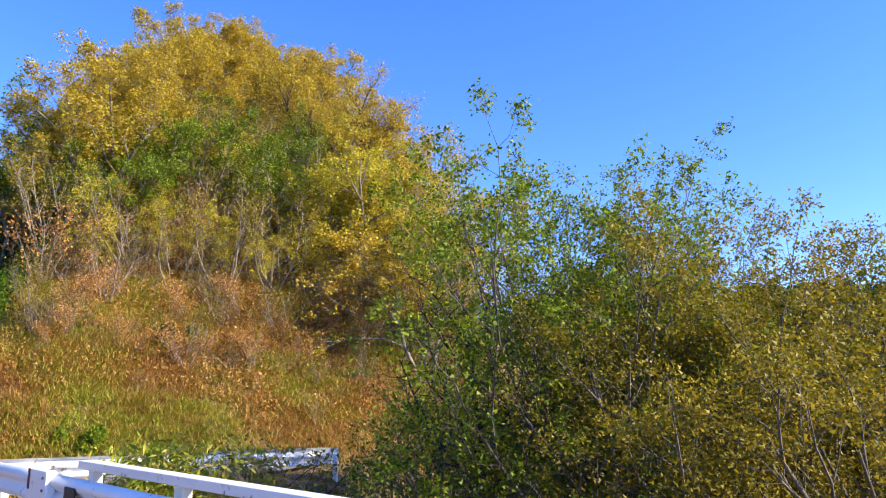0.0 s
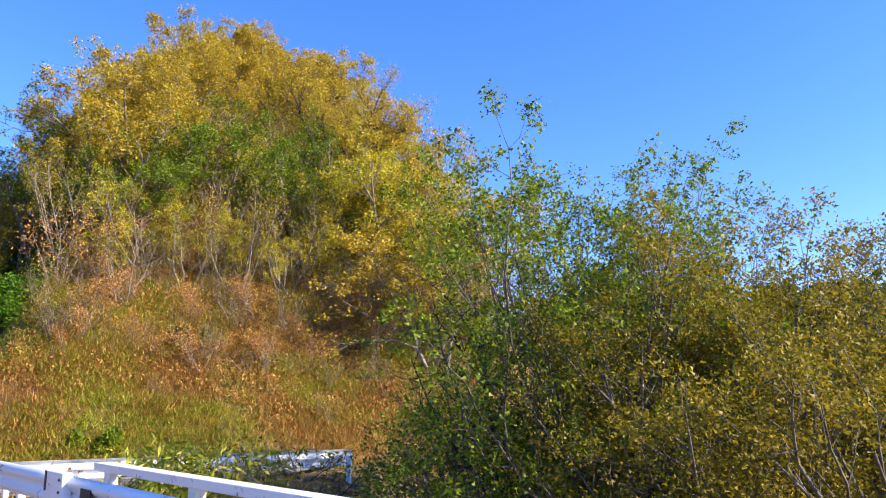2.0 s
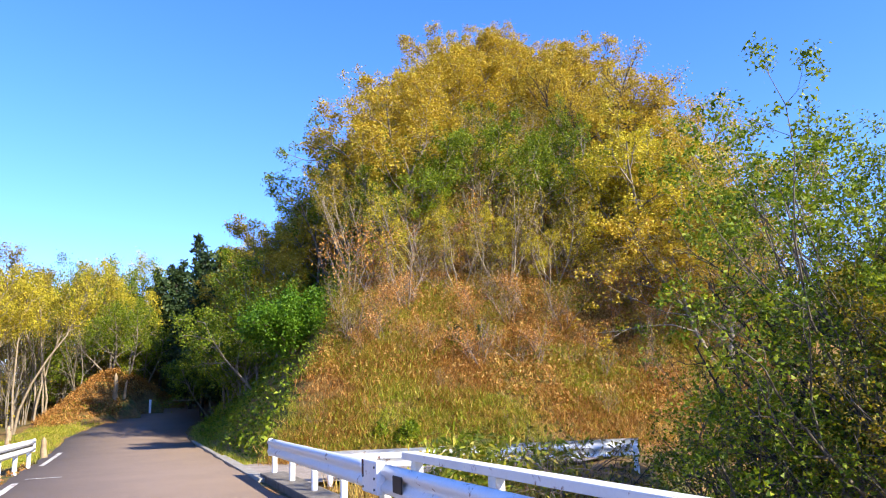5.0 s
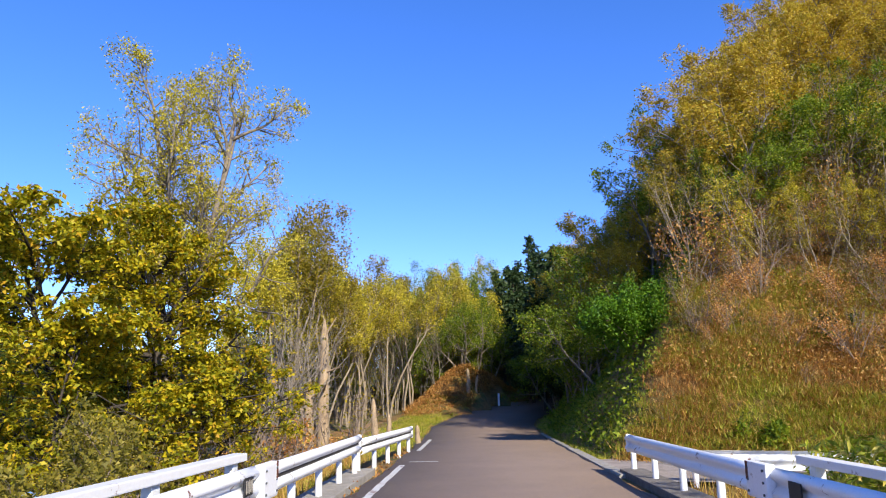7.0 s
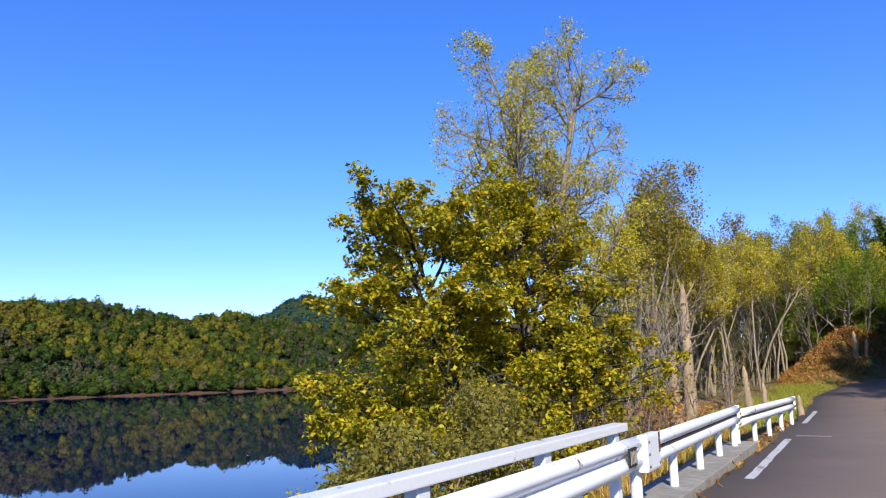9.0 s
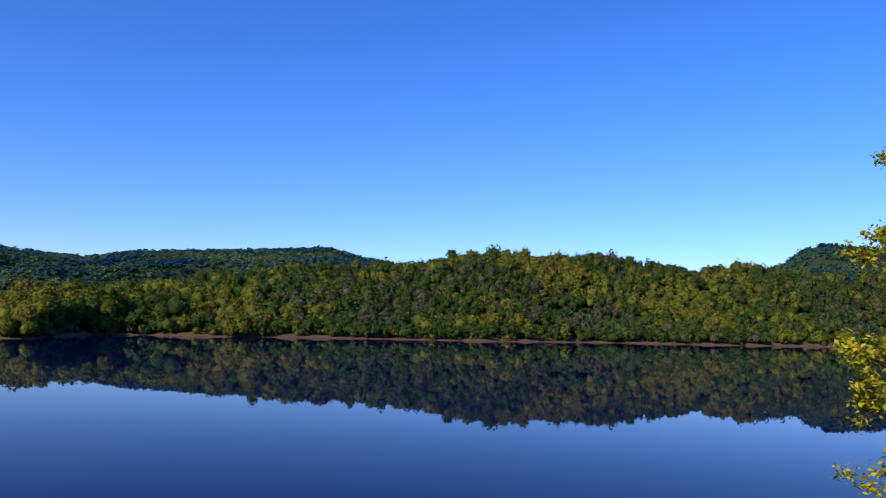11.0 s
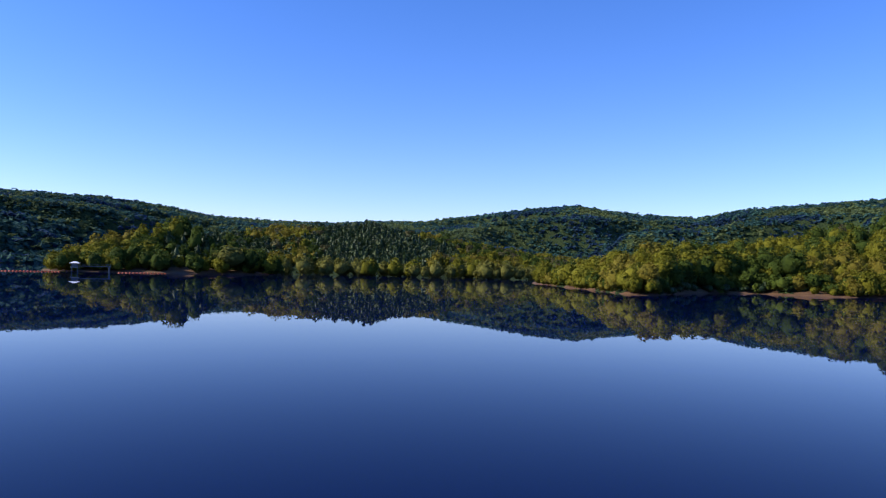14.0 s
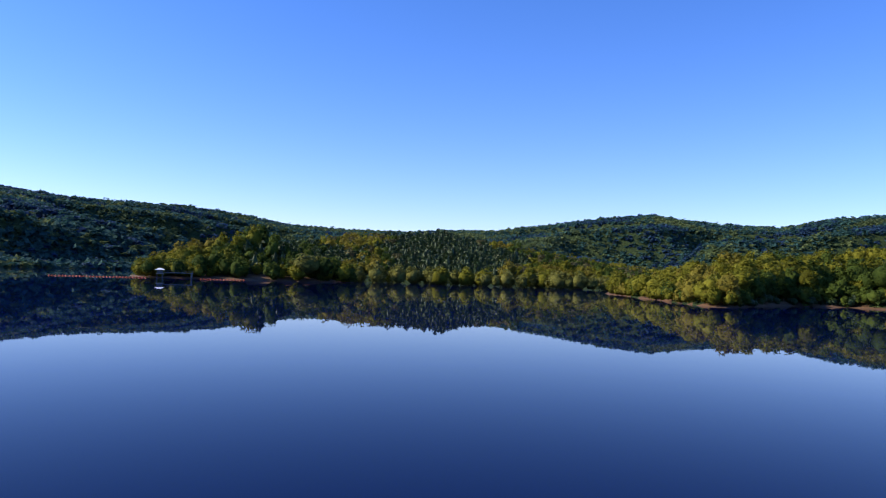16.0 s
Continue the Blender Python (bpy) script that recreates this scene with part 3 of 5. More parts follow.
def guard_rail(s0, d0, s1, d1, side, label, z=0.61, posts=2.0, sleeve=None, z0=0.0, tall=0.74, groove=False):
    a, b = rd(s0, d0), rd(s1, d1)
    run = (b - a).length
    ob = thing("guard_rail", (a.x, a.y, z0), label, "guard rail", "guard rails along the road", math.atan2(-(b.x - a.x), b.y - a.y))
    part("beam", w_beam(run, z, side), ob)
    pm = post_mesh(tall)
    n = max(2, round(run / posts) + 1)
    for i in range(n):
        p = part("post", pm, ob)
        p.location = (-side * 0.065, 0.12 + (run - 0.24) * i / (n - 1), 0)
    # dark strip that paints the groove's shade along with its dirt
    if groove:
        bm = bmesh.new()
        box_bm(bm, (side * 0.014, run / 2, z), (0.012, run - 0.1, 0.05), 0.003)
        part("dirt_strip", bm_mesh("dirt_strip", bm, GROOVE_SHADE_DIRT), ob, "black strip standing for shade and dirt in the groove")
    if sleeve is not None:
        bm = bmesh.new()
        box_bm(bm, (side * 0.045, sleeve, z + 0.005), (0.12, 0.62, 0.40), 0.03)
        sl = part("sleeve", bm_mesh("sleeve", bm, RAIL_PAINT), ob, "white joint sleeve with rust at its corner")
        for dy in (-0.24, 0.22):
            for dz in (-0.13, 0.0, 0.13):
                bo = part("bolt", BOLT, sl)
                bo.location = (side * 0.11, sleeve + dy, z + dz)
        bm = bmesh.new()
        box_bm(bm, (side * 0.107, sleeve + 0.25, z + 0.1), (0.004, 0.075, 0.21), 0.0015)
        part("rust_patch", bm_mesh("rust_patch", bm, RUSTED), sl, "brown rust scab")
    return ob


RUSTED = stone_mat("rusted_steel", (0.10, 0.03, 0.015), (0.22, 0.075, 0.03), 20.0)


def end_cap(rail, y, side, z=0.61):
    """Rounded end plate of a rail."""
    bm = bmesh.new()
    box_bm(bm, (side * 0.02, y, z + 0.0), (0.10, 0.09, 0.37), 0.03)
    part("end_cap", bm_mesh("end_cap", bm, RAIL_PAINT), rail)


def dark_plate(rail, y, side, z=0.61, slats=False):
    bm = bmesh.new()
    box_bm(bm, (side * 0.082, y, z), (0.02, 0.30, 0.19), 0.012)
    pl = part("plate", bm_mesh("plate", bm, BLACK), rail, "black rubber plate on the rail")
    if slats:
        bm = bmesh.new()
        for i in range(5):
            box_bm(bm, (side * 0.095, y - 0.10 + 0.05 * i, z), (0.008, 0.014, 0.14 - 0.02 * (i % 2)))
        part("bars", bm_mesh("bars", bm, CONCRETE), pl)


right_bridge = guard_rail(-22.0, 2.86, 9.15, 2.86, -1, "white corrugated steel guard rail on the bridge edge", z=0.63, tall=0.77)
dark_plate(right_bridge, 30.2, -1, 0.63)
right_near = guard_rail(8.95, 2.84, 16.6, 2.82, -1, "white corrugated guard rail with scuffed rusty joint", sleeve=0.2, z=0.64, tall=0.78)
end_cap(right_near, 7.55, -1, 0.64)
left_bridge = guard_rail(-22.0, -2.92, 9.0, -2.92, 1, "white corrugated steel guard rail over the lake bank", z=0.74, tall=0.86)
dark_plate(left_bridge, 30.3, 1, 0.74, slats=True)
left_near = guard_rail(8.75, -2.9, 16.4, -2.95, 1, "white corrugated guard rail with rust-stained joint", sleeve=0.3, groove=True, z=0.72, tall=0.86)
end_cap(left_near, 7.62, 1, 0.72)
left_far = guard_rail(16.75, -2.98, 24.2, -2.5, 1, "white guard rail run tapering down to the verge", z=0.62, groove=True)
end_cap(left_far, 7.45, 1, 0.62)


def hand_rail(d, s0, s1, top, label):
    """Flat white beam on stub posts behind the guard rail."""
    a = rd(s0, d)
    ob = thing("hand_rail", a, label, "hand rail", "bridge hand rails", radians(45))
    run = s1 - s0
    k = 5
    for i in range(k):
        bm = bmesh.new()
        box_bm(bm, (0, run * (i + 0.5) / k, top - 0.042), (0.17, run / k - 0.006, 0.085), 0.012)
        part("beam", bm_mesh("beam", bm, BEAM_PAINT), ob, "weathered white flat beam")
    bm = bmesh.new()
    box_bm(bm, (0, 0, top / 2 - 0.19), (0.10, 0.15, top + 0.2), 0.012)
    pm = bm_mesh("post", bm, BEAM_PAINT)
    n = int(run / 2.0)
    for i in range(n + 1):
        p = part("post", pm, ob)
        p.location = (0, run - 0.3 - i * 2.0, 0)


hand_rail(3.02, -21, 8.5, 0.965, "flat white steel hand rail along the bridge")
hand_rail(-3.08, -21, 8.75, 1.055, "weathered flat white hand rail above the lake")

# low rail of the side track under the hill
p0, p1 = az(31.5, 15.3), az(8.0, 16.4)
s_ = lambda p: ((p.y - p.x) * 0.70711, (p.x + p.y) * 0.70711)
guard_rail(*s_(p0), *s_(p1), -1, "low white guard rail of the side track, half overgrown", z=0.46, z0=-0.05, tall=0.5)


def slab(name, s0, s1, d0, d1, z0, z1, mat, label, category):
    bm = bmesh.new()
    n = max(1, round((s1 - s0) / 2.0))
    for i in range(n):
        a = s0 + (s1 - s0) * i / n
        b = s0 + (s1 - s0) * (i + 1) / n
        box_bm(bm, rd((a + b) / 2, (d0 + d1) / 2, (z0 + z1) / 2), (d1 - d0, b - a - 0.012, z1 - z0), 0.018, ROADTURN)
    return tagged(new(name, bm_mesh(name, bm, mat)), label, category, kind="structure")


slab("kerb", -30, 16.6, 2.6, 3.12, -0.9, 0.11, KERB_STONE, "weathered concrete bridge kerb carrying the rail posts", "kerb")
slab("kerb", -30, 17.4, -3.35, -2.72, -0.9, 0.12, CONCRETE, "weathered concrete kerb under the lakeside rail", "kerb")
slab("gutter", 16.0, 24.0, 2.44, 2.72, -0.2, 0.05, CONCRETE, "pale concrete gutter edge beside the asphalt", "kerb")
slab("gutter", 24.0, 37.5, 2.46, 2.62, -0.2, 0.06, CONCRETE, "dark stained concrete gutter edge", "kerb")
# gravel mouth of the side track
bm = bmesh.new()
vs = [bm.verts.new(rd(s, d, 0.012)) for s, d in ((15.0, 2.75), (16.2, 2.75), (20.3, 2.75), (20.9, 4.2), (18.8, 9.5), (16.5, 12.5), (14.8, 9.5), (14.6, 5.0))]
bm.faces.new(vs)
bmesh.ops.subdivide_edges(bm, edges=bm.edges[:], cuts=2)
tagged(new("gravel_track", bm_mesh("gravel_track", bm, GRAVEL)), "pale gravel mouth of a side track", "track", kind="structure")

# marker post at the bend
mk = az(43.7, 48.5)
mk_ob = thing("marker_post", (mk.x, mk.y, land(mk.x, mk.y)), "white roadside marker post at the bend", "marker post")
part("post", post_mesh(0.85, 0.07), mk_ob)
bm = bmesh.new()
bmesh.ops.create_cone(bm, cap_ends=True, segments=14, radius1=0.062, radius2=0.062, depth=0.1, matrix=Matrix.Translation((0, 0, 0.7)))
part("band", bm_mesh("band", bm, CONCRETE), mk_ob, "grey reflector band")


# ---- scattered small growth ----
def blades(name, label, category, P, rng, height, width, mat, mat2=None, lean=0.5):
    """Grass: narrow leaning blades."""
    n = len(P)
    g = rng.uniform(0, 6.28, n)
    W = np.stack([np.cos(g), np.sin(g), np.zeros(n)], 1)
    L = np.stack([-np.sin(g), np.cos(g), np.zeros(n)], 1) * rng.normal(0, lean, n)[:, None]
    h = (height * rng.uniform(0.5, 1.3, n))[:, None]
    w = (width * rng.uniform(0.7, 1.3, n))[:, None]
    up = np.array([0, 0, 1.0])
    V = np.stack([P - W * w, P + W * w, P + (up * 0.8 + L) * h], 1).reshape(-1, 3)
    ob = new(name, mesh_of(name, V, [np.arange(3 * n).reshape(-1, 3)], [mat]))
    return tagged(ob, label, category, kind="stuff")


def spots(rng, n, test, box):
    out = []
    while len(out) < n:
        x, y = rng.uniform(box[0], box[1]), rng.uniform(box[2], box[3])
        if test(x, y):
            out.append((x, y, land(x, y)))
    return np.array(out)


def sd(x, y):
    return (y - x) * 0.70711, (x + y) * 0.70711


def bearing(x, y):
    a = math.degrees(math.atan2(-x, y))
    return a


rng = np.random.default_rng(11)


def tuft_points(rng, centres, per, spread):
    P = np.repeat(centres, per, 0)
    P[:, :2] += rng.normal(0, spread, (len(P), 2))
    P[:, 2] -= 0.03
    return P


def on_face(lo, hi):
    def test(x, y):
        s, d = sd(x, y)
        if s < 15 or d < road_mid(s) + 3.2 or not -3 < bearing(x, y) < 42:
            return False
        h = hill_height(s, d, x, y)
        return lo < h < hi and h < 1.4 * (d - road_mid(s) - 3.2) - 0.2
    return test


FACE = (-26, 1, 12, 44)
c = spots(rng, 8000, on_face(-0.3, 6.0), FACE)
keep = np.array([noise.noise(Vector((x * 0.5, y * 0.5, 9.0))) > -0.28 for x, y, _ in c])
c = c[keep]
blades("dry_grass", "dry straw-coloured grass covering the cut slope", "dry grass", tuft_points(rng, c, 20, 0.17), rng, 0.19, 0.009, STRAW, lean=1.5)
c = spots(rng, 6000, lambda x, y: on_face(-0.2, 5.5)(x, y) and noise.noise(Vector((x * 0.35, y * 0.35, 2.0))) > -0.08, FACE)
blades("green_grass", "fresh green grass tufts among dry grass", "grass", tuft_points(rng, c, 18, 0.2), rng, 0.2, 0.010, VERGE, lean=1.3)
c = spots(rng, 2600, lambda x, y: on_face(-0.3, 4.5)(x, y) and noise.noise(Vector((x * 0.4, y * 0.4, 14.0))) > 0.08, FACE)
blades("dead_weeds", "reddish-brown dead weed stems on the slope", "weeds", tuft_points(rng, c, 16, 0.22), rng, 0.24, 0.008, LITTER, lean=1.2)
# fallen brown leaves higher up


def litter_test(x, y):
    lump = noise.noise(Vector((x * 0.3, y * 0.3, 5.0)))
    return on_face(1.6 + 3.0 * lump, 11)(x, y) and lump > -0.3


c = np.repeat(spots(rng, 40000, litter_test, FACE), 2, 0)
v, f = small_leaves(c + np.array([0, 0, 0.14]), rng, 0.05, 0.13, 0.6, 1.5)
tagged(new("leaf_litter", mesh_of("leaf_litter", v, [f], [LITTER])), "rust-brown fallen leaves under the trees", "leaf litter", kind="stuff")


def verge_test(x, y):
    s, d = sd(x, y)
    o = d - road_mid(s)
    return (20 < s < 46 and 2.75 < o < 4.6) or (14 < s < 47 and -6.2 < o < -2.8 and not (10 < s < 25 and o > -3.5)) or (15.8 < s < 21 and 7 < o < 13)


c = spots(rng, 5500, verge_test, (-38, 4, 8, 36))
blades("verge_grass", "yellow-green roadside verge grass", "grass", tuft_points(rng, c, 16, 0.1), rng, 0.2, 0.008, VERGE, lean=0.8)


def bank_test(x, y):
    s, d = sd(x, y)
    return (2 < s < 14 and 3.4 < d < 8) or (-3 < s < 22 and -8 < d < -3.5)


c = spots(rng, 2200, bank_test, (-24, 6, -4, 20))
blades("bank_grass", "dry and green weeds on the road bank", "weeds", tuft_points(rng, c, 16, 0.14), rng, 0.42, 0.009, STRAW)
c = spots(rng, 4500, lambda x, y: (lambda s, d: (16 < s < 34 and -9 < d < -4) or (8 < s < 26 and -2.95 < d < -2.55))(*sd(x, y)), (-30, -2, 4, 24))
c[:, 2] = np.maximum(c[:, 2], -0.02)
v, f = small_leaves(c + np.array([0, 0, 0.05]), rng, 0.055, 0.04, 1.0, 1.5)
tagged(new("leaf_litter", mesh_of("leaf_litter", v, [f], [LITTER])), "rust-brown dead leaves beside the road", "leaf litter", kind="stuff")
c = spots(rng, 5000, lambda x, y: (lambda s, d: ((s - 49.0) / 4.4) ** 2 + ((d - road_mid(s) + 4.9) / 2.6) ** 2 < 1)(*sd(x, y)), (-44, -24, 24, 46))
v, f = small_leaves(np.repeat(c, 6, 0) + np.array([0, 0, 0.06]), rng, 0.055, 0.09, 1.0, 1.5)
tagged(new("leaf_litter", mesh_of("leaf_litter", v, [f], [LITTER])), "orange-brown bracken litter on a roadside mound", "leaf litter", kind="stuff")




def side_test(x, y):
    s, d = sd(x, y)
    o = d - road_mid(s)
    return 18 < s < 56 and 3.1 < o < 10 and hill_height(s, d, x, y) > 1.35 * (o - 3.2)


c = spots(rng, 16000, side_test, (-44, -2, 14, 50))
v, f = small_leaves(np.repeat(c, 2, 0) + np.array([0, 0, 0.12]), rng, 0.085, 0.16, 0.6, 1.5)
tagged(new("ground_ivy", mesh_of("ground_ivy", v, [f], [GREEN])), "dark green creepers on the shaded road cutting", "creepers", kind="stuff")


# ---- trees and shrubs ----
def on_ground(x, y, sink=0.1):
    return Vector((x, y, land(x, y) - sink))


HILL_LABEL = {
    "ochre": "tree in ochre-yellow young leaf on the hill", "green": "fresh green broadleaf tree on the hill",
    "lime": "yellow-green broadleaf tree on the hill", "sparse": "thin grey-stemmed tree with few leaves on the hill", "bare": "bare grey-brown twiggy shrub on the slope"}
SHAPE = dict(levels=3, stems=3, fan=0.6, kids=(7, 5, 4), length=(0.48, 0.5, 0.45), angle=(62, 54, 50), first=0.3, rise=0.06)
CREST = dict(levels=3, stems=2, fan=0.5, kids=(10, 6, 4), length=(0.5, 0.48, 0.42), angle=(66, 50, 46), first=0.3, rise=0.05)
THIN = dict(levels=3, stems=5, fan=0.55, kids=(6, 4, 3), length=(0.4, 0.45, 0.45), angle=(42, 46, 46), first=0.35, rise=0.1)
off = Vector((0, 0, -40))
proto = {
    "ochre": [tree("tree", off, 21 + i, HILL_LABEL["ochre"], BARK, OCHRE, 9500, 0.066, 0.12, small=True, group="hill trees", height=6.6, r0=0.1, **CREST) for i in range(3)],
    "green": [tree("tree", off, 31 + i, HILL_LABEL["green"], BARK, GREEN, 9000, 0.07, 0.12, up=1.0, small=True, group="hill trees", height=5.6, r0=0.1, **SHAPE) for i in range(2)],
    "lime": [tree("tree", off, 41 + i, HILL_LABEL["lime"], BARK, LIME, 8000, 0.068, 0.12, small=True, group="hill trees", height=6.2, r0=0.1, **SHAPE) for i in range(2)],
    "sparse": [tree("tree", off, 46 + i, HILL_LABEL["sparse"], PALE, OLIVE, 1500, 0.07, 0.12, small=True, group="hill trees", height=5.6, r0=0.06, **THIN) for i in range(2)],
    "bare": [tree("shrub", off, 51 + i, HILL_LABEL["bare"], TWIG, OLIVE, 420, 0.05, 0.08, small=True, group="hill shrubs", category="shrub", height=2.6, r0=0.03, stems=5, fan=0.7, levels=3, kids=(5, 4, 3), length=(0.5, 0.5, 0.5), first=0.2) for i in range(2)],
    "rusty": [tree("shrub", off, 56 + i, "low twiggy shrub holding rust-brown dead leaves", TWIG, RUST, 1300, 0.045, 0.14, small=True, group="hill shrubs", category="shrub", height=1.9, r0=0.03, stems=6, fan=0.9, levels=3, kids=(4, 4, 3), length=(0.5, 0.5, 0.5), first=0.15) for i in range(2)],
}
TALL = {}
for kind, group in proto.items():
    for src in group:
        TALL[src.name] = max(v.co.z for part_ in src.children for v in part_.data.vertices)
# how high the wooded hill stands against the sky, by bearing
SKYLINE = [(-4, 8.0), (0, 12.5), (2.3, 17.0), (4.7, 21.2), (6.6, 24.0), (8.9, 26.2), (12.8, 27.0), (14.6, 27.8), (17.5, 28.0), (20.4, 27.4), (23.5, 25.4), (25.5, 23.8), (27.5, 21.7), (30.7, 19.2), (33.1, 17.2), (35.2, 14.6), (38, 12.6), (41, 10.6), (45, 9.0)]
rng = np.random.default_rng(5)
placed = []


def headroom(a, d, x, y):
    return 1.6 + d * math.tan(radians(table(SKYLINE, a))) - land(x, y)


def plant(kind, x, y, scale, tallest=99.0):
    src = proto[kind][int(rng.integers(len(proto[kind])))]
    m = Matrix.Translation(on_ground(x, y)) @ Matrix.Rotation(rng.uniform(0, 6.28), 4, "Z") @ Matrix.Rotation(rng.normal(0, 0.05), 4, "X")
    ob = copy_thing(src, m)
    high = min(scale * rng.uniform(0.9, 1.12), tallest / TALL[src.name])
    ob.scale = (min(scale, high * 1.25), min(scale, high * 1.25), high)
    return ob


# the crest, tree by tree along the skyline
for a in np.arange(1.5, 31.0, 0.8):
    a += rng.normal(0, 0.3)
    for d in np.arange(24, 52, 0.5):
        x, y = az(a, d).xy
        s, o = sd(x, y)
        if o - road_mid(s) < 3.7 or hill_height(s, o, x, y) < 1.5 or (a > 27 and d < 35):
            continue
        room = headroom(a, d, x, y)
        if room < 6.4:
            break
    if room > 9.0 or room < 2.0:
        continue
    placed.append((x, y))
    plant("ochre" if rng.random() < (0.85 if a < 27 else 0.5) else "green" if a > 24 else "lime", x, y, rng.uniform(0.95, 1.2), room * 1.03)
# the flank that falls to the road
for a, d in ((32.2, 36), (33.4, 37), (34.6, 39), (35.6, 41), (36.8, 42.5), (37.8, 44.5), (38.8, 47), (35.0, 44), (37.0, 48)):
    x, y = az(a, d).xy
    placed.append((x, y))
    plant("green" if a > 38 else "ochre", x, y, 0.95, max(2.5, headroom(a, d, x, y)))
tries = 0
while len(placed) < 205 and tries < 14000:
    tries += 1
    a, d = rng.uniform(-4, 44), rng.uniform(25, 50)
    x, y = az(a, d).xy
    s, o = sd(x, y)
    h = hill_height(s, o, x, y)
    if (a > 29.5 and d < 34) or o - road_mid(s) < 3.7 or h < (1.5 if a > 30 and d > 30 else 4.6) or x > 1.0:
        continue
    room = headroom(a, d, x, y)
    if room < 2.2:
        continue
    gap = 1.5 if h < 10 else 1.8
    if any((x - p) ** 2 + (y - q) ** 2 < gap * gap for p, q in placed):
        continue
    placed.append((x, y))
    u = rng.random()
    lump = noise.noise(Vector((x * 0.22, y * 0.22, 4.0)))
    if h < 7.4 and a < 30:
        kind = "bare" if u < 0.3 else "sparse" if u < 0.72 else "lime" if a < 14 else "green" if u < 0.85 else "rusty"
        sc = rng.uniform(0.9, 1.4) if kind in ("bare", "rusty") else rng.uniform(0.5, 0.8)
    elif h < 13.0 and 5 < a < 27:
        kind = "sparse" if u < 0.26 else "green" if lump > -0.1 and a > 10 else "lime"
        sc = rng.uniform(0.62, 0.85)
    elif a > 31:
        kind = "green" if u < 0.3 else "ochre"
        sc = rng.uniform(0.55, 0.75)
    elif a > 24:
        kind = "sparse" if u < 0.3 else "green" if lump > 0.12 else "ochre" if u < 0.8 else "lime"
        sc = rng.uniform(0.62, 0.85)
    elif a < 10:
        kind = "lime" if u < 0.6 else "ochre"
        sc = rng.uniform(0.64, 0.9)
    else:
        kind = "ochre" if u < 0.85 else "lime"
        sc = rng.uniform(0.7, 0.95)
    plant(kind, x, y, sc, room * (1.0 if a < 28 else 0.9))
# scrub on the lower face
for low, high, count, kinds, s0, s1 in ((2.4, 7.5, 150, ("bare", "rusty", "bare"), 0.35, 0.8), (5.0, 9.5, 80, ("bare", "bare", "lime", "sparse"), 0.3, 0.6), (0.3, 3.0, 26, ("rusty", "bare"), 0.2, 0.36)):
    for _ in range(count):
        for _ in range(200):
            x, y = rng.uniform(-26, 1), rng.uniform(14, 40)
            if on_face(low, high)(x, y):
                break
        plant(kinds[int(rng.integers(len(kinds)))], x, y, rng.uniform(s0, s1))
for group in proto.values():
    for src in group:
        for o in (*src.children_recursive, src):
            bpy.data.objects.remove(o)

# broad-crowned tree on the shoulder of the hill, its dark limbs showing
for a, d, h, seed, n in ((9.5, 36.5, 9.0, 67, 15000), (6.0, 36.0, 7.6, 68, 11000)):
    x, y = az(a, d).xy
    room = headroom(a, d, x, y)
    tree("tree", on_ground(x, y), seed, "broad tree with dark spreading limbs and ochre leaf", BLACKBARK, OCHRE, n, 0.055, 0.16, small=True, group="hill trees", height=min(h, room * 0.92), r0=0.17, stems=2, fan=0.45, levels=3, kids=(9, 8, 6), length=(0.62, 0.5, 0.42), angle=(58, 46, 44), first=0.22, rise=0.09)
# thin crown reaching out from the hill's edge
x, y = az(3.4, 39.0).xy
tree("tree", on_ground(x, y), 66, "thin half-bare tree leaning out from the hill", BARK, OCHRE, 2600, 0.065, 0.16, small=True, group="hill trees", height=7.2, r0=0.11, lean=(0.4, 0.0), stems=2, fan=0.3, levels=3, kids=(7, 6, 5), length=(0.5, 0.5, 0.45), angle=(50, 48, 45), first=0.35, rise=0.1)
# evergreen and bright bushes on the slope
x, y = az(33.2, 26.5).xy
tree("bush", on_ground(x, y), 61, "rounded bush in vivid fresh green leaf", TWIG, VIVID, 24000, 0.06, 0.16, small=True, category="bush", height=2.0, r0=0.04, stems=8, fan=1.0, levels=3, kids=(6, 5, 4), length=(0.5, 0.5, 0.45), first=0.05)
x, y = az(20.2, 24.4).xy
tree("bush", on_ground(x, y), 62, "small dark evergreen bush on dry grass", TWIG, DARK, 1500, 0.06, 0.07, category="bush", height=0.75, r0=0.03, stems=5, fan=0.7, levels=2, kids=(6, 5), length=(0.55, 0.5), first=0.15)
for a, d, sd_ in ((13.5, 19.0, 63), (21.5, 18.5, 64), (26, 20.5, 65)):
    x, y = az(a, d).xy
    tree("bush", on_ground(x, y), sd_, "low green bush at the foot of the slope", TWIG, GREEN, 1800, 0.06, 0.08, category="bush", height=0.6, r0=0.02, stems=5, fan=0.8, levels=2, kids=(6, 5), length=(0.55, 0.5), first=0.15)

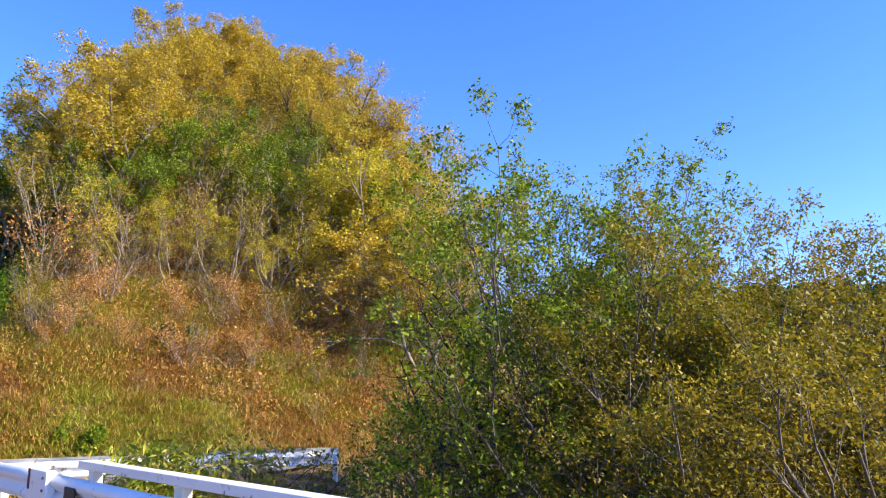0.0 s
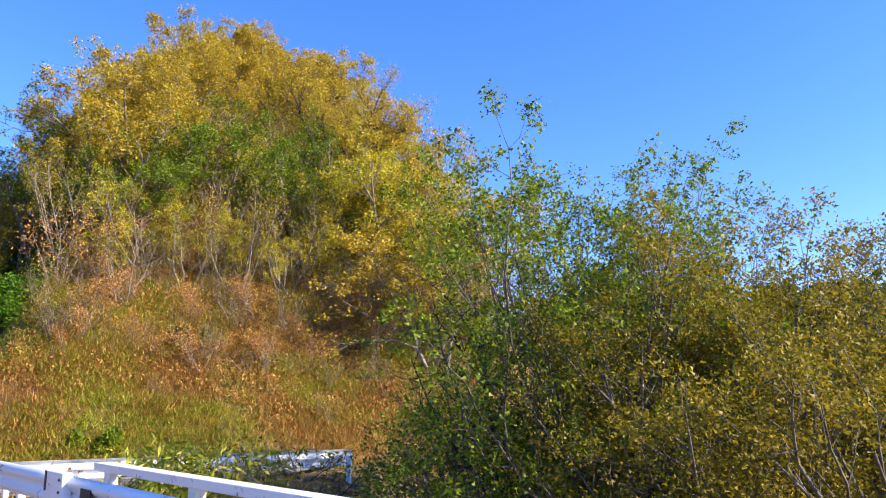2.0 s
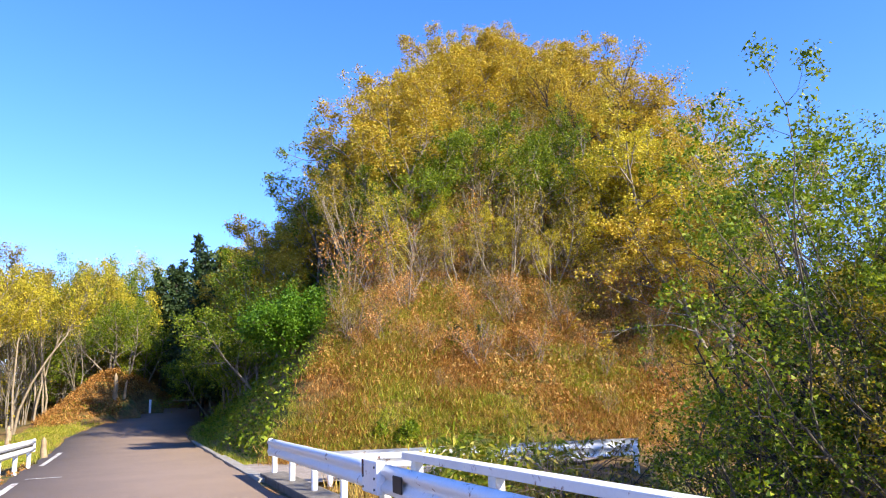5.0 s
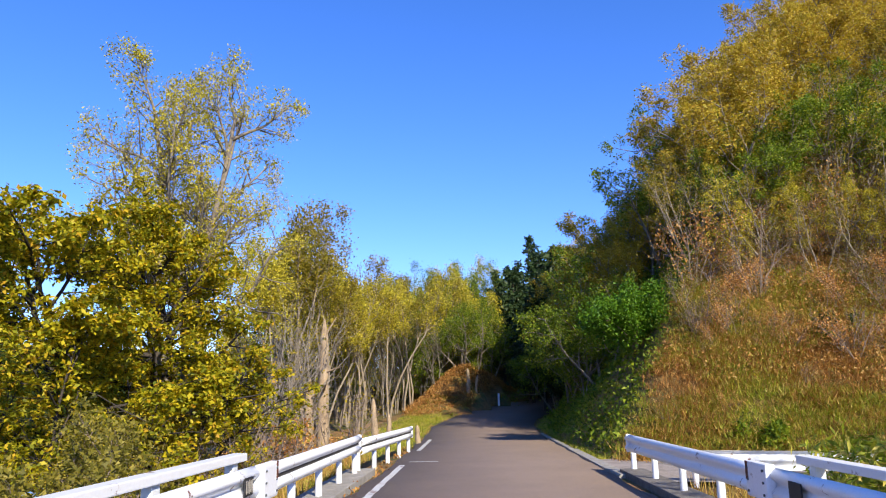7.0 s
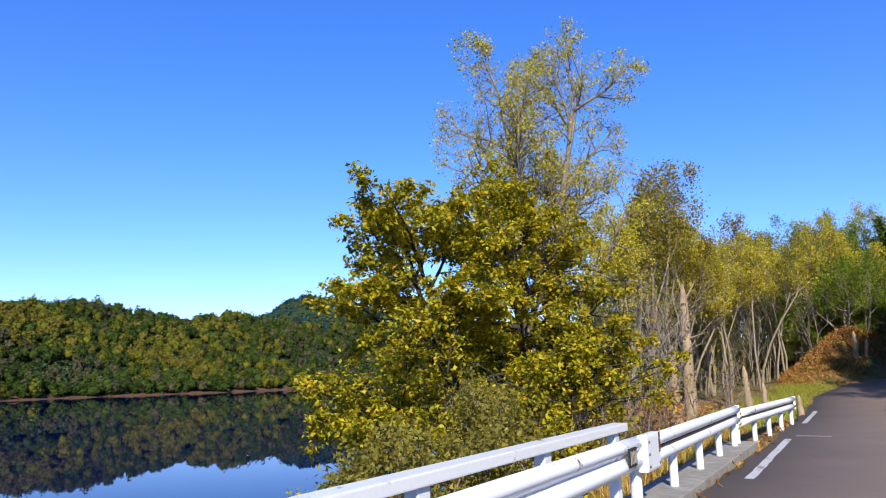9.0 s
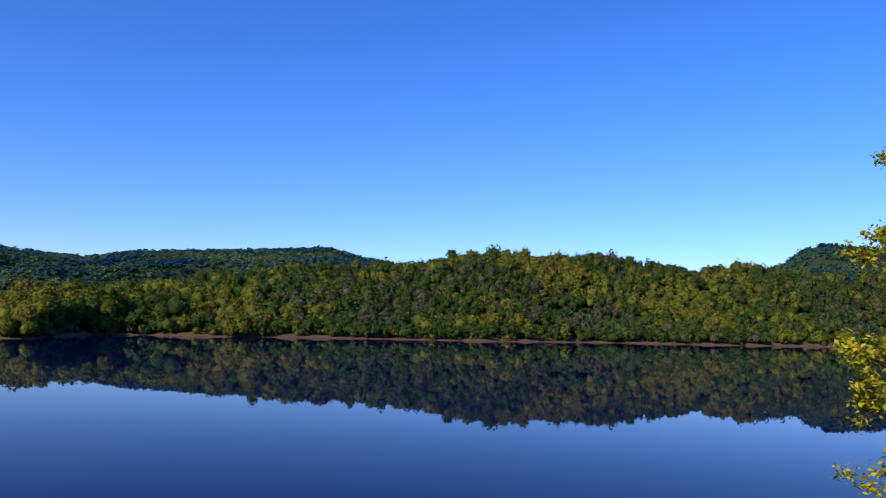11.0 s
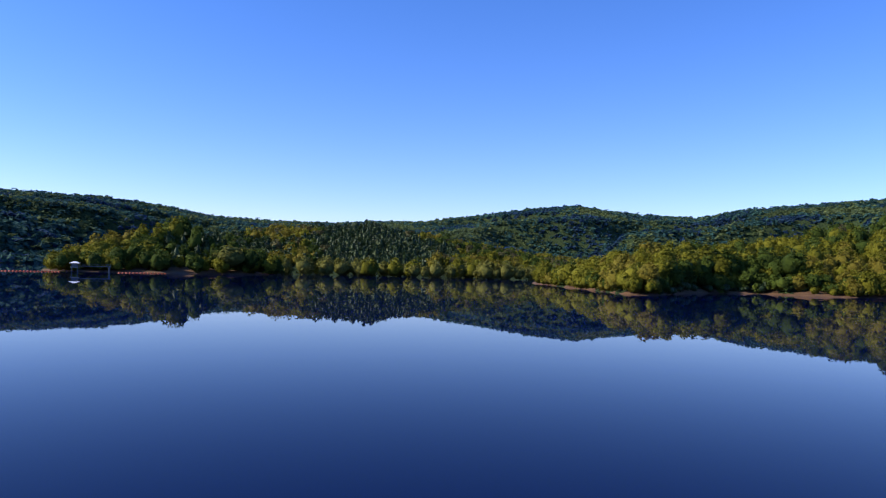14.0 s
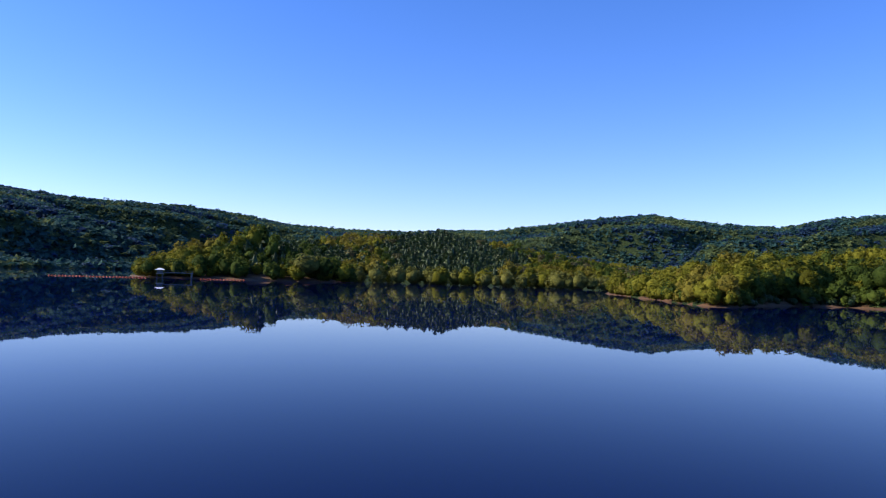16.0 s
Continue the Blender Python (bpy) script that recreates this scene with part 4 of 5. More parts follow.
# thicket right of the bridge
RIGHT = [
    # bearing, distance, height of the top, leaves, leaf size, kind, seed
    (-5.2, 13.4, 6.5, 42000, 0.042, "green", 71), (-9.6, 13.2, 6.6, 44000, 0.042, "green", 84), (-13.0, 12.6, 5.6, 28000, 0.042, "green", 72),
    (-16.8, 12.6, 5.9, 14000, 0.042, "green", 83), (-18.8, 12.2, 5.0, 40000, 0.035, "olive", 73), (-23.0, 11.6, 4.4, 44000, 0.035, "olive", 74), (-27.5, 12.4, 4.1, 42000, 0.035, "olive", 75), (-32.0, 11.6, 3.5, 32000, 0.035, "olive", 82),
    (-15.0, 9.8, 2.9, 24000, 0.032, "olive", 76), (-27.5, 9.2, 2.8, 26000, 0.032, "olive", 77), (-36.0, 11.0, 3.3, 16000, 0.042, "olive", 78), (-21.5, 8.8, 2.3, 20000, 0.032, "olive", 79), (-8.0, 10.6, 2.6, 9000, 0.045, "green", 80), (-1.0, 12.8, 2.9, 9000, 0.045, "green", 81), (3.2, 13.4, 2.2, 8000, 0.045, "green", 85)]
for a, d, h, n, size, kind, seed in RIGHT:
    x, y = az(a, d).xy
    p = on_ground(x, y)
    leafm, lab = (GREEN, "bank tree with fresh green toothed leaves") if kind == "green" else (OLIVE, "bank tree with small olive-yellow spring leaves")
    tree("tree", p, seed, lab, SHADEBARK, leafm, n, size, 0.075, up=0.9, small=True, group="trees beside the bridge", height=h - p.z, top=h, r0=0.075, stems=5, fan=0.5 if kind == "green" else 0.4, levels=3, kids=(9, 6, 4), length=(0.48, 0.48, 0.45), angle=(58, 50, 48), first=0.2, rise=0.08)
x, y = az(-4.6, 11.6).xy
tree("tree", on_ground(x, y), 90, "leaning bare dark-twigged tree on the bank", BLACKBARK, None, 0, 0.1, 0.1, top=4.2, height=7.0, r0=0.11, lean=(-0.42, 0.05), levels=3, kids=(12, 8, 6), length=(0.5, 0.5, 0.5), angle=(46, 50, 45), first=0.45, rise=0.08, wander=0.16)
tangles = [tree("brush", off, 100 + i, "tangle of dead dark brushwood", BLACKBARK if i else TWIG, BANK, 500, 0.05, 0.06, small=True, category="brushwood", group="brushwood", height=1.8, r0=0.02, stems=11, fan=1.4, levels=2, kids=(8, 6), length=(0.5, 0.5), first=0.15, rise=0.0, wander=0.25) for i in range(4)]
for i, (a, d) in enumerate(((9.0, 11.5), (5.5, 12.0), (2.0, 11.0), (12.5, 13.0), (7.0, 12.7), (3.5, 10.4), (0.5, 9.6), (10.5, 12.4), (14.5, 12.6), (0.0, 12.0), (7.5, 10.6), (-3.0, 10.0), (4.5, 9.2), (8.5, 9.6), (1.0, 10.6), (6.5, 11.4), (2.5, 12.4), (-1.5, 11.0), (5.0, 10.8), (10.0, 10.9), (-2.0, 9.0), (3.0, 8.6), (-12, 8.2), (-25, 7.6), (-33, 8.0))):
    x, y = az(a, d).xy
    copy_thing(tangles[i % 4], Matrix.Translation(on_ground(x, y)) @ Matrix.Rotation(2.4 * i, 4, "Z") @ Matrix.Scale(0.85 + 0.07 * (i % 5), 4))
for src in tangles:
    for o in (*src.children_recursive, src):
        bpy.data.objects.remove(o)
# bamboo grass by the side track
clump = np.concatenate([rng.normal(20.5, 1.8, 1500), rng.normal(14.0, 1.5, 600), rng.uniform(4, 27, 1100)])
rise_ = np.concatenate([rng.uniform(0, 0.95, 1500), rng.uniform(0, 0.8, 600), rng.uniform(0, 0.35, 1100)])
c = np.array([az(a, d, land(*az(a, d).xy) + h) for a, d, h in zip(clump, rng.uniform(11.4, 14.6, 3200), rise_)])
v, f = leaves(c, rng, 0.05, 0.05, 0.8, 4.2, 0.2)
tagged(new("bamboo_grass", mesh_of("bamboo_grass", v, [f], [VERGE])), "dwarf bamboo with long pale-edged leaves by the rail", "bamboo grass", kind="stuff")

# lake side
for a, d, h, lean, size, n, seed, r0 in ((66.5, 16.5, 6.5, (-0.07, -0.17), 0.056, 60000, 120, 0.2), (71.5, 15.6, 5.3, (-0.02, -0.08), 0.056, 52000, 121, 0.13), (76.5, 14.6, 3.6, (-0.02, -0.08), 0.054, 20000, 127, 0.09)):
    x, y = az(a, d).xy
    p = on_ground(x, y)
    tree("tree", p, seed, "dark-trunked tree in layered golden-olive leaf" if h > 5 else "young lakeside tree in layered golden-olive leaf", BLACKBARK, GOLD, n, size, 0.06, up=1.6, droop=0.3, group="lakeside trees", height=h - p.z, top=h, r0=r0, lean=lean, stems=2, fan=0.22, levels=3, kids=(16, 9, 5), length=(0.44, 0.46, 0.42), angle=(86, 46, 44), first=0.12, rise=0.012, wander=0.08, flat=0.3)
x, y = az(66.5, 19.0).xy
p = on_ground(x, y)
tree("tree", p, 122, "tall tree with sparse yellow spring foliage", BARK, LIME, 56000, 0.042, 0.1, up=0.6, small=True, group="lakeside trees", height=10.6 - p.z, top=10.6, r0=0.19, stems=3, fan=0.16, levels=3, kids=(14, 9, 5), length=(0.36, 0.45, 0.42), angle=(54, 48, 42), first=0.36, rise=0.1)
for a, d, h, n, seed in ((80.5, 9.2, 2.6, 7000, 123), (76.0, 9.8, 2.7, 7000, 124), (83.5, 9.4, 1.7, 4500, 125), (71.5, 11.5, 2.9, 6000, 126)):
    x, y = az(a, d).xy
    p = on_ground(x, y)
    tree("bush", p, seed, "willow-like bush in small pale olive leaf", TWIG, BANK, int(n * 1.2), 0.04, 0.09, small=True, category="bush", group="bank bushes", height=h, r0=0.035, stems=7, fan=0.35, levels=3, kids=(7, 6, 4), length=(0.38, 0.45, 0.45), first=0.15)

# broken trunks
def snag(at, h, r, label, seed):
    g = np.random.default_rng(seed)
    ob = thing("snag", at, label, "dead trunk", "broken trunks")
    k = 9
    P = np.stack([np.cumsum(g.normal(0, 0.018, k)), np.cumsum(g.normal(0, 0.018, k)), np.linspace(-0.2, h, k)], 1)
    R = r * np.linspace(1.15, 0.62, k) * g.uniform(0.93, 1.07, k)
    R[-1] *= 0.35
    part("trunk", stems_mesh("trunk", [[(P, R)]], DEADWOOD, (11, 5, 4, 3)), ob)
    for _ in range(3):
        i = g.integers(3, k - 1)
        dr = unit(np.array([*g.normal(0, 1, 2), 0.5]))
        line = (np.array([P[i], P[i] + dr * 0.35 * h * 0.3, P[i] + dr * 0.6 * h * 0.3]), np.array([R[i] * 0.3, R[i] * 0.2, 0.008]))
        part("stub", stems_mesh("stub", [[line]], DEADWOOD, (6, 5, 4, 3)), ob)


for a, d, h, r, seed in ((57.4, 26.5, 4.75, 0.2, 1), (58.4, 26.0, 2.7, 0.17, 2), (53.5, 29, 1.9, 0.14, 3), (52.4, 30, 1.2, 0.12, 4), (46.0, 47.5, 1.6, 0.14, 5), (45.4, 47.8, 1.2, 0.1, 6), (50.2, 29.0, 0.75, 0.12, 7)):
    x, y = az(a, d).xy
    snag(on_ground(x, y, 0.05), h, r, "broken pale dead trunk with splintered top" if h > 1.6 else "short weathered tree stump", seed)

# thin pale grove along the road and the dark conifers at the bend
rng = np.random.default_rng(9)
grove = [tree("tree", off, 130 + i, "slim pale-stemmed tree with thin yellow crown", PALE, LIME if i else OLIVE, 6500, 0.065, 0.15, small=True, group="roadside grove", height=9.0, r0=0.085, stems=2, fan=0.16, levels=3, kids=(9, 6, 4), length=(0.3, 0.45, 0.42), angle=(40, 45, 42), first=0.6, rise=0.12) for i in range(3)]
thin = [tree("tree", off, 140 + i, "leafless slim grey tree in the grove", BARK, OLIVE, 160, 0.08, 0.08, group="roadside grove", height=7.0, r0=0.05, stems=4, fan=0.3, levels=3, kids=(8, 5, 4), length=(0.34, 0.45, 0.42), angle=(38, 42, 42), first=0.25, rise=0.14) for i in range(2)]


def copies(srcs, spots_, lo, hi, r):
    for x, y in spots_:
        k = copy_thing(srcs[int(r.integers(len(srcs)))], Matrix.Translation(on_ground(x, y)) @ Matrix.Rotation(r.uniform(0, 6.28), 4, "Z") @ Matrix.Rotation(r.normal(0, 0.05), 4, "X"))
        f = r.uniform(lo, hi)
        k.scale = (f, f, f * r.uniform(0.92, 1.08))


pts_ = []
while len(pts_) < 62:
    a, d = rng.uniform(45.5, 63), rng.uniform(25, 56)
    x, y = az(a, d).xy
    s, o = sd(x, y)
    if o - road_mid(s) < -6.5 and all((x - p) ** 2 + (y - q) ** 2 > 1.9 for p, q in pts_):
        pts_.append((x, y))
copies(grove, pts_[:32], 0.84, 1.12, rng)
copies(thin, pts_[32:], 0.8, 1.15, rng)
back = []
while len(back) < 34:
    a, d = rng.uniform(44.8, 64), rng.uniform(52, 74)
    x, y = az(a, d).xy
    s, o = sd(x, y)
    if o - road_mid(s) < -5.0 and land(x, y) > -3.0 and all((x - p) ** 2 + (y - q) ** 2 > 4.0 for p, q in back):
        back.append((x, y))
full = [tree("tree", off, 136 + i, "yellow-green tree leafy down to the ground behind the grove", PALE, LIME if i else GREEN, 7500, 0.08, 0.2, small=True, group="roadside grove", height=8.0, r0=0.085, stems=3, fan=0.3, levels=3, kids=(9, 6, 4), length=(0.36, 0.45, 0.42), angle=(52, 48, 42), first=0.12, rise=0.1) for i in range(2)]
copies(full, back, 0.85, 1.15, rng)


def conifer(at, seed, h, label, turn=0.0):
    g = np.random.default_rng(seed)
    ob = thing("conifer", at, label, "conifer", "conifers at the bend", turn)
    lines = [[(np.array([(0, 0, -0.3), (0, 0, h * 0.5), (0, 0, h)]), np.array([0.16, 0.1, 0.015]))], []]
    tips = []
    for i in range(80):
        z = h * (0.16 + 0.83 * (i / 80) ** 0.9)
        ln = (h - z) * 0.30 * g.uniform(0.7, 1.2) + 0.25
        t = g.uniform(0, 6.28)
        d = np.array([math.cos(t), math.sin(t), g.uniform(-0.15, 0.2)])
        e = np.array([0, 0, z]) + d * ln
        lines[1].append((np.array([(0, 0, z), np.array([0, 0, z]) + d * ln * 0.6 + np.array([0, 0, -0.04 * ln]), e]), np.array([0.03, 0.018, 0.006])))
        for f in g.uniform(0.25, 1.0, int(26 * ln) + 6):
            tips.append(np.array([0, 0, z]) + d * ln * f)
    part("trunk", stems_mesh("trunk", lines, BLACKBARK, (7, 4, 3, 3)), ob)
    v, f = leaves(np.array(tips), g, 0.2, 0.12, 0.6, 1.9, 0.1)
    part("crown", mesh_of("crown", v, [f], [DARK]), ob)
    return ob


firs = [conifer(off, 150 + i, 11.0, "tall dark green conifer by the shaded bend") for i in range(2)]
fir_spots = [az(a, d).xy for a, d in ((40.6, 54), (39.6, 50), (38.6, 52), (41.6, 60), (42.6, 63), (43.6, 62), (44.6, 58), (37.6, 49), (39.2, 58), (45.6, 62), (41.0, 50), (37.0, 54), (46.6, 66), (43.1, 56), (38.0, 46), (36.2, 45), (40.2, 46), (39.0, 45), (41.2, 52), (37.4, 52), (40.0, 62), (38.6, 57), (42.2, 57))]
copies(firs, [q for q in fir_spots if bearing(*q) < 40.5], 0.75, 1.0, rng)
copies(firs, [q for q in fir_spots if bearing(*q) >= 40.5], 0.5, 0.75, rng)
green_edge = [tree("tree", off, 160, "green broadleaf tree shading the road bend", BARK, GREEN, 9500, 0.08, 0.2, small=True, group="bend trees", height=6.5, r0=0.12, **SHAPE)]
copies(green_edge, [az(a, d).xy for a, d in ((44.2, 52), (45.3, 50), (46.5, 50), (36.5, 40), (38.0, 42), (37.2, 36), (39.3, 45), (36.2, 33.5), (38.4, 38.5), (47.3, 53), (43.2, 58), (35.4, 36.5))], 0.6, 0.85, rng)
for src in (*grove, *full, *thin, *firs, *green_edge):
    for o in (*src.children_recursive, src):
        bpy.data.objects.remove(o)
x, y = az(59.6, 23.0).xy
tree("shrub", on_ground(x, y), 170, "small shrub holding orange-brown dead leaves", TWIG, RUST, 900, 0.07, 0.08, category="shrub", height=1.5, r0=0.025, stems=4, fan=0.5, levels=2, kids=(6, 5), length=(0.5, 0.5), first=0.3)
for i, (a, d) in enumerate(((62.5, 19), (60.5, 21), (56, 25), (64, 15.5), (68.5, 13.5))):
    x, y = az(a, d).xy
    tree("shrub", on_ground(x, y), 171 + i, "bare tangled roadside shrub", TWIG, OLIVE, 260, 0.06, 0.06, category="shrub", group="roadside shrubs", height=2.6, r0=0.03, stems=7, fan=0.7, levels=3, kids=(6, 5, 4), length=(0.5, 0.5, 0.5), first=0.2)


# ---- far woods ----
def crown_kit(seed, n_cards, tall, card, fine=1, lift=0.5, body=0.3, level=0.15, loose=0.6):
    """One far crown about 1 m wide: a few billows of loose leaf sprays round a small body."""
    g = np.random.default_rng(seed)
    bm = bmesh.new()
    bmesh.ops.create_icosphere(bm, subdivisions=fine, radius=body)
    bm.verts.index_update()
    core = np.array([v.co for v in bm.verts])
    tri = np.array([[v.index for v in f.verts] for f in bm.faces])
    bm.free()
    core = core * g.uniform(0.75, 1.2, len(core))[:, None]
    if body < 0.25:
        core, tri = core[:4], np.array([(0, 1, 2), (0, 2, 3)])
    lobes = unit(g.normal(0, 1, (7, 3)) + np.array([0, 0, 0.5])) * g.uniform(0.1, 0.26, (7, 1))
    which = g.integers(0, 7, n_cards)
    dr = unit(g.normal(0, 1, (n_cards, 3)) + np.array([0, 0, 0.25]))
    P = lobes[which] + dr * (g.uniform(0.17, 0.27, 7)[which] * g.uniform(0.8, 1.12, n_cards))[:, None]
    for a in (core, P):
        a[:, 2] = a[:, 2] * tall + lift * tall
    N = unit(dr + g.normal(0, loose, dr.shape) + np.array([0, 0, level]))
    D = unit(np.cross(N, g.normal(0, 1, dr.shape)))
    W = np.cross(N, D)
    sz = (card * g.uniform(0.6, 1.4, n_cards))[:, None]
    v = np.stack([P - D * sz * 0.6 + W * sz * 0.55, P - D * sz * 0.6 - W * sz * 0.55, P + D * sz * 0.75], 1).reshape(-1, 3)
    f = np.arange(3 * n_cards).reshape(-1, 3)
    return np.concatenate([core, v]), np.concatenate([tri, f + len(core)]), None


def fir_kit(seed, n_cards, tall, card):
    g = np.random.default_rng(seed)
    z = g.uniform(0, 1, n_cards) ** 1.3
    t = g.uniform(0, 6.28, n_cards)
    r = (1 - z) * 0.6 * g.uniform(0.6, 1.1, n_cards)
    P = np.stack([r * np.cos(t), r * np.sin(t), (0.06 + 0.94 * z) * tall], 1)
    v, f = leaves(P, g, card, 0.02, 0.4, 1.5, 0.3)
    core, q = tubes([(np.array([(0, 0, 0), (0, 0, tall * 0.4), (0, 0, tall * 0.98)]), np.array([0.26, 0.2, 0.01]))], 6)
    return np.concatenate([core, v]), None, np.concatenate([q, f + len(core)])


def woods(name, label, items, mats):
    """items: kit, place, width, height factor, material number."""
    V, T, Q, IT, IQ, b = [], [], [], [], [], 0
    for (v, tri, quad), p, w, hf, turn, mi in items:
        c, s = math.cos(turn) * w, math.sin(turn) * w
        V.append(np.stack([v[:, 0] * c - v[:, 1] * s + p[0], v[:, 0] * s + v[:, 1] * c + p[1], v[:, 2] * w * hf + p[2]], 1))
        if tri is not None:
            T.append(tri + b)
            IT.append(np.full(len(tri), mi))
        if quad is not None:
            Q.append(quad + b)
            IQ.append(np.full(len(quad), mi))
        b += len(v)
    faces, index = ([np.concatenate(Q)], [np.concatenate(IQ)]) if Q else ([], [])
    if T:
        faces.append(np.concatenate(T))
        index.append(np.concatenate(IT))
    ob = new(name, mesh_of(name, np.concatenate(V), faces, mats, np.concatenate(index), smooth_faces=False))
    return tagged(ob, label, "woods", kind="stuff")


FAR_MATS = [FAR_OCHRE, FAR_LIME, FAR_GREEN, FAR_GREY, DARK]
SHORE_MATS = [FAR_LIME, WILLOW, FAR_GREEN, WILLOW, DARK]
RIDGE_MATS = [RIDGE_HAZE_LIT, RIDGE_HAZE_LIT, RIDGE_HAZE_GREEN, RIDGE_HAZE_GREEN, RIDGE_HAZE_SHADE]
near_kits = [crown_kit(i, 330, 1.1, 0.075, 2) for i in range(6)]
mid_kits = [crown_kit(20 + i, 130, 1.1, 0.11, 1) for i in range(6)]
far_kits = [crown_kit(40 + i, 18, 0.8, 0.3, 1, 0.2, 0.2, 1.0, 0.4) for i in range(5)]
fir_kits = [fir_kit(60 + i, 80, 1.7, 0.15) for i in range(3)]


def fill(name, count, width, kits, mix, a0, a1, t0=0.015, t1=1.04, gap=0.55, seed=1, firs_in=None):
    g = np.random.default_rng(seed)
    items, cells = [], {}
    size = width * gap
    for _ in range(count * 6):
        if len(items) >= count:
            break
        a, t = g.uniform(a0, a1), g.uniform(t0, t1)
        d = shore_of(name, a) + t * table(HILLS[name][2], a)
        x, y = az(a, d).xy
        key = (round(x / size), round(y / size))
        if key in cells:
            continue
        cells[key] = 1
        z = land(x, y)
        if z < WATER + 0.05:
            continue
        # broad blots choose the tone; on ridges this paints lit and shaded slopes
        spread = 0.008 if "ridge" in name else 0.02
        blot = noise.noise(Vector((x * spread, y * spread, seed)))
        u = 0.5 + (g.random() - 0.5) * 0.62 + blot * 0.9
        mi = next((i for i, lim in enumerate(mix) if u < lim), len(mix) - 1)
        w = width * g.choice([0.7, 0.85, 1.0, 1.2, 1.45]) * g.uniform(0.9, 1.1)
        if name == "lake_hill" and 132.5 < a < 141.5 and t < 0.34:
            # tall raised crowns overhang the cove; the bushes' dark colour stands for its shade
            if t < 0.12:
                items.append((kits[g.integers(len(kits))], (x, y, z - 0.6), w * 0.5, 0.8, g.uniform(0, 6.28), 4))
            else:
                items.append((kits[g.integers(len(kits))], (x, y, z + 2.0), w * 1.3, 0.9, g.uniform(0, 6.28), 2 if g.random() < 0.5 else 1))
            continue
        if name == "lake_hill" and 104 < a < 127 and t < 0.11:
            if t > 0.075:
                continue
            w *= 0.5
        if firs_in and mi == 4:
            items.append((firs_in[g.integers(len(firs_in))], (x, y, z - 0.5), w * 0.8, g.uniform(0.5, 0.66), g.uniform(0, 6.28), 4))
        else:
            items.append((kits[g.integers(len(kits))], (x, y, z - w * 0.14), w, g.uniform(0.75, 1.2), g.uniform(0, 6.28), mi))
    return items


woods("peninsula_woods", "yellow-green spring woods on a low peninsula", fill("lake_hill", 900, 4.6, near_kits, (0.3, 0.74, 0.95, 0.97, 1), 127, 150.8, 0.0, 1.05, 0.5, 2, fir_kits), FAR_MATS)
woods("lake_woods", "mixed ochre and green spring woods across the water", fill("lake_hill", 5200, 4.5, mid_kits, (0.2, 0.4, 0.72, 0.93, 1), 56, 127, 0.0, 1.03, 0.45, 3, fir_kits), FAR_MATS)
woods("cone_woods", "distant wooded cone hill with haze and shade in its leaf colours", fill("cone_hill", 2200, 9, far_kits, (0.1, 0.3, 0.8, 0.9, 1), 75, 92, 0.1, 1.02, 0.5, 4), RIDGE_MATS)
woods("ridge_woods", "distant wooded ridges with haze, lit and shaded patches in their leaf colours", fill("far_ridge", 24000, 10.0, far_kits, (0.16, 0.36, 0.72, 0.8, 1), 112, 184, 0.02, 1.0, 0.5, 5), RIDGE_MATS)
woods("shaded_woods", "wooded slope above the dam, its shade and blue haze put into the colours", fill("far_ridge", 8000, 10.0, far_kits, (0.1, 0.28, 0.7, 0.78, 1), 183, 204, 0.0, 1.0, 0.45, 15), RIDGE_MATS)
woods("conifer_woods", "dark planted conifers behind the far shore", fill("conifer_rise", 2400, 6.6, mid_kits, (-0.05, 0.0, 0.1, 0.14, 1), 157, 180, 0.2, 1.03, 0.5, 6, fir_kits), FAR_MATS)
woods("meadow_woods", "light green young woods behind the willows", fill("conifer_rise", 900, 5.4, mid_kits, (0.1, 0.45, 0.8, 0.97, 1), 146.5, 157.5, 0.1, 1.03, 0.5, 16, fir_kits), FAR_MATS)
woods("point_woods", "rounded olive-green woods on a shore point", fill("hut_point", 240, 7.4, near_kits, (0.05, 0.5, 0.95, 0.97, 1), 171, 186.5, 0.02, 1.05, 0.5, 7, fir_kits), FAR_MATS)
woods("east_woods", "distant dark green wooded slope", fill("east_hill", 350, 6.5, mid_kits, (0.1, 0.3, 0.75, 0.9, 1), 296, 357, 0.05, 1.03, 0.5, 8, fir_kits), FAR_MATS)
# rounded willows standing along the far shore
g = np.random.default_rng(77)
items = []
for a in np.arange(150.2, 172, 0.42):
    a += g.normal(0, 0.28)
    if abs(a - 166.4) < 0.25:
        continue
    d = g.uniform(350, 368)
    x, y = az(a, d).xy
    w = g.uniform(7.5, 13.5)
    items.append((near_kits[g.integers(6)], (x, y, WATER - 0.18 * w), w, 0.85, g.uniform(0, 6.28), int(g.choice([1, 3, 3, 0]))))
for a in np.arange(84.0, 149.5, 0.33):
    d = shore_of("lake_hill", a) + g.uniform(0.5, 9)
    x, y = az(a + g.normal(0, 0.1), d).xy
    items.append((mid_kits[g.integers(5)], (x, y, max(land(x, y), WATER) - 0.6), g.uniform(3.5, 6.5), 0.9, g.uniform(0, 6.28), 2))
x, y = az(174.3, 318).xy
items.append((near_kits[0], (x, y, land(x, y) - 1), 19.5, 0.62, 0.5, 3))
woods("shore_willows", "rounded willow crowns along the far waterline", items, SHORE_MATS)

# ---- far small things ----
hx, hy = az(184.85, 295).xy
hut = thing("intake_tower", (hx, hy, WATER - 1.9), "small intake tower with white roof and footbridge in the lake", "intake tower")
hut.rotation_euler, hut.scale = (0, 0, radians(184.85)), (0.63, 0.63, 0.63)
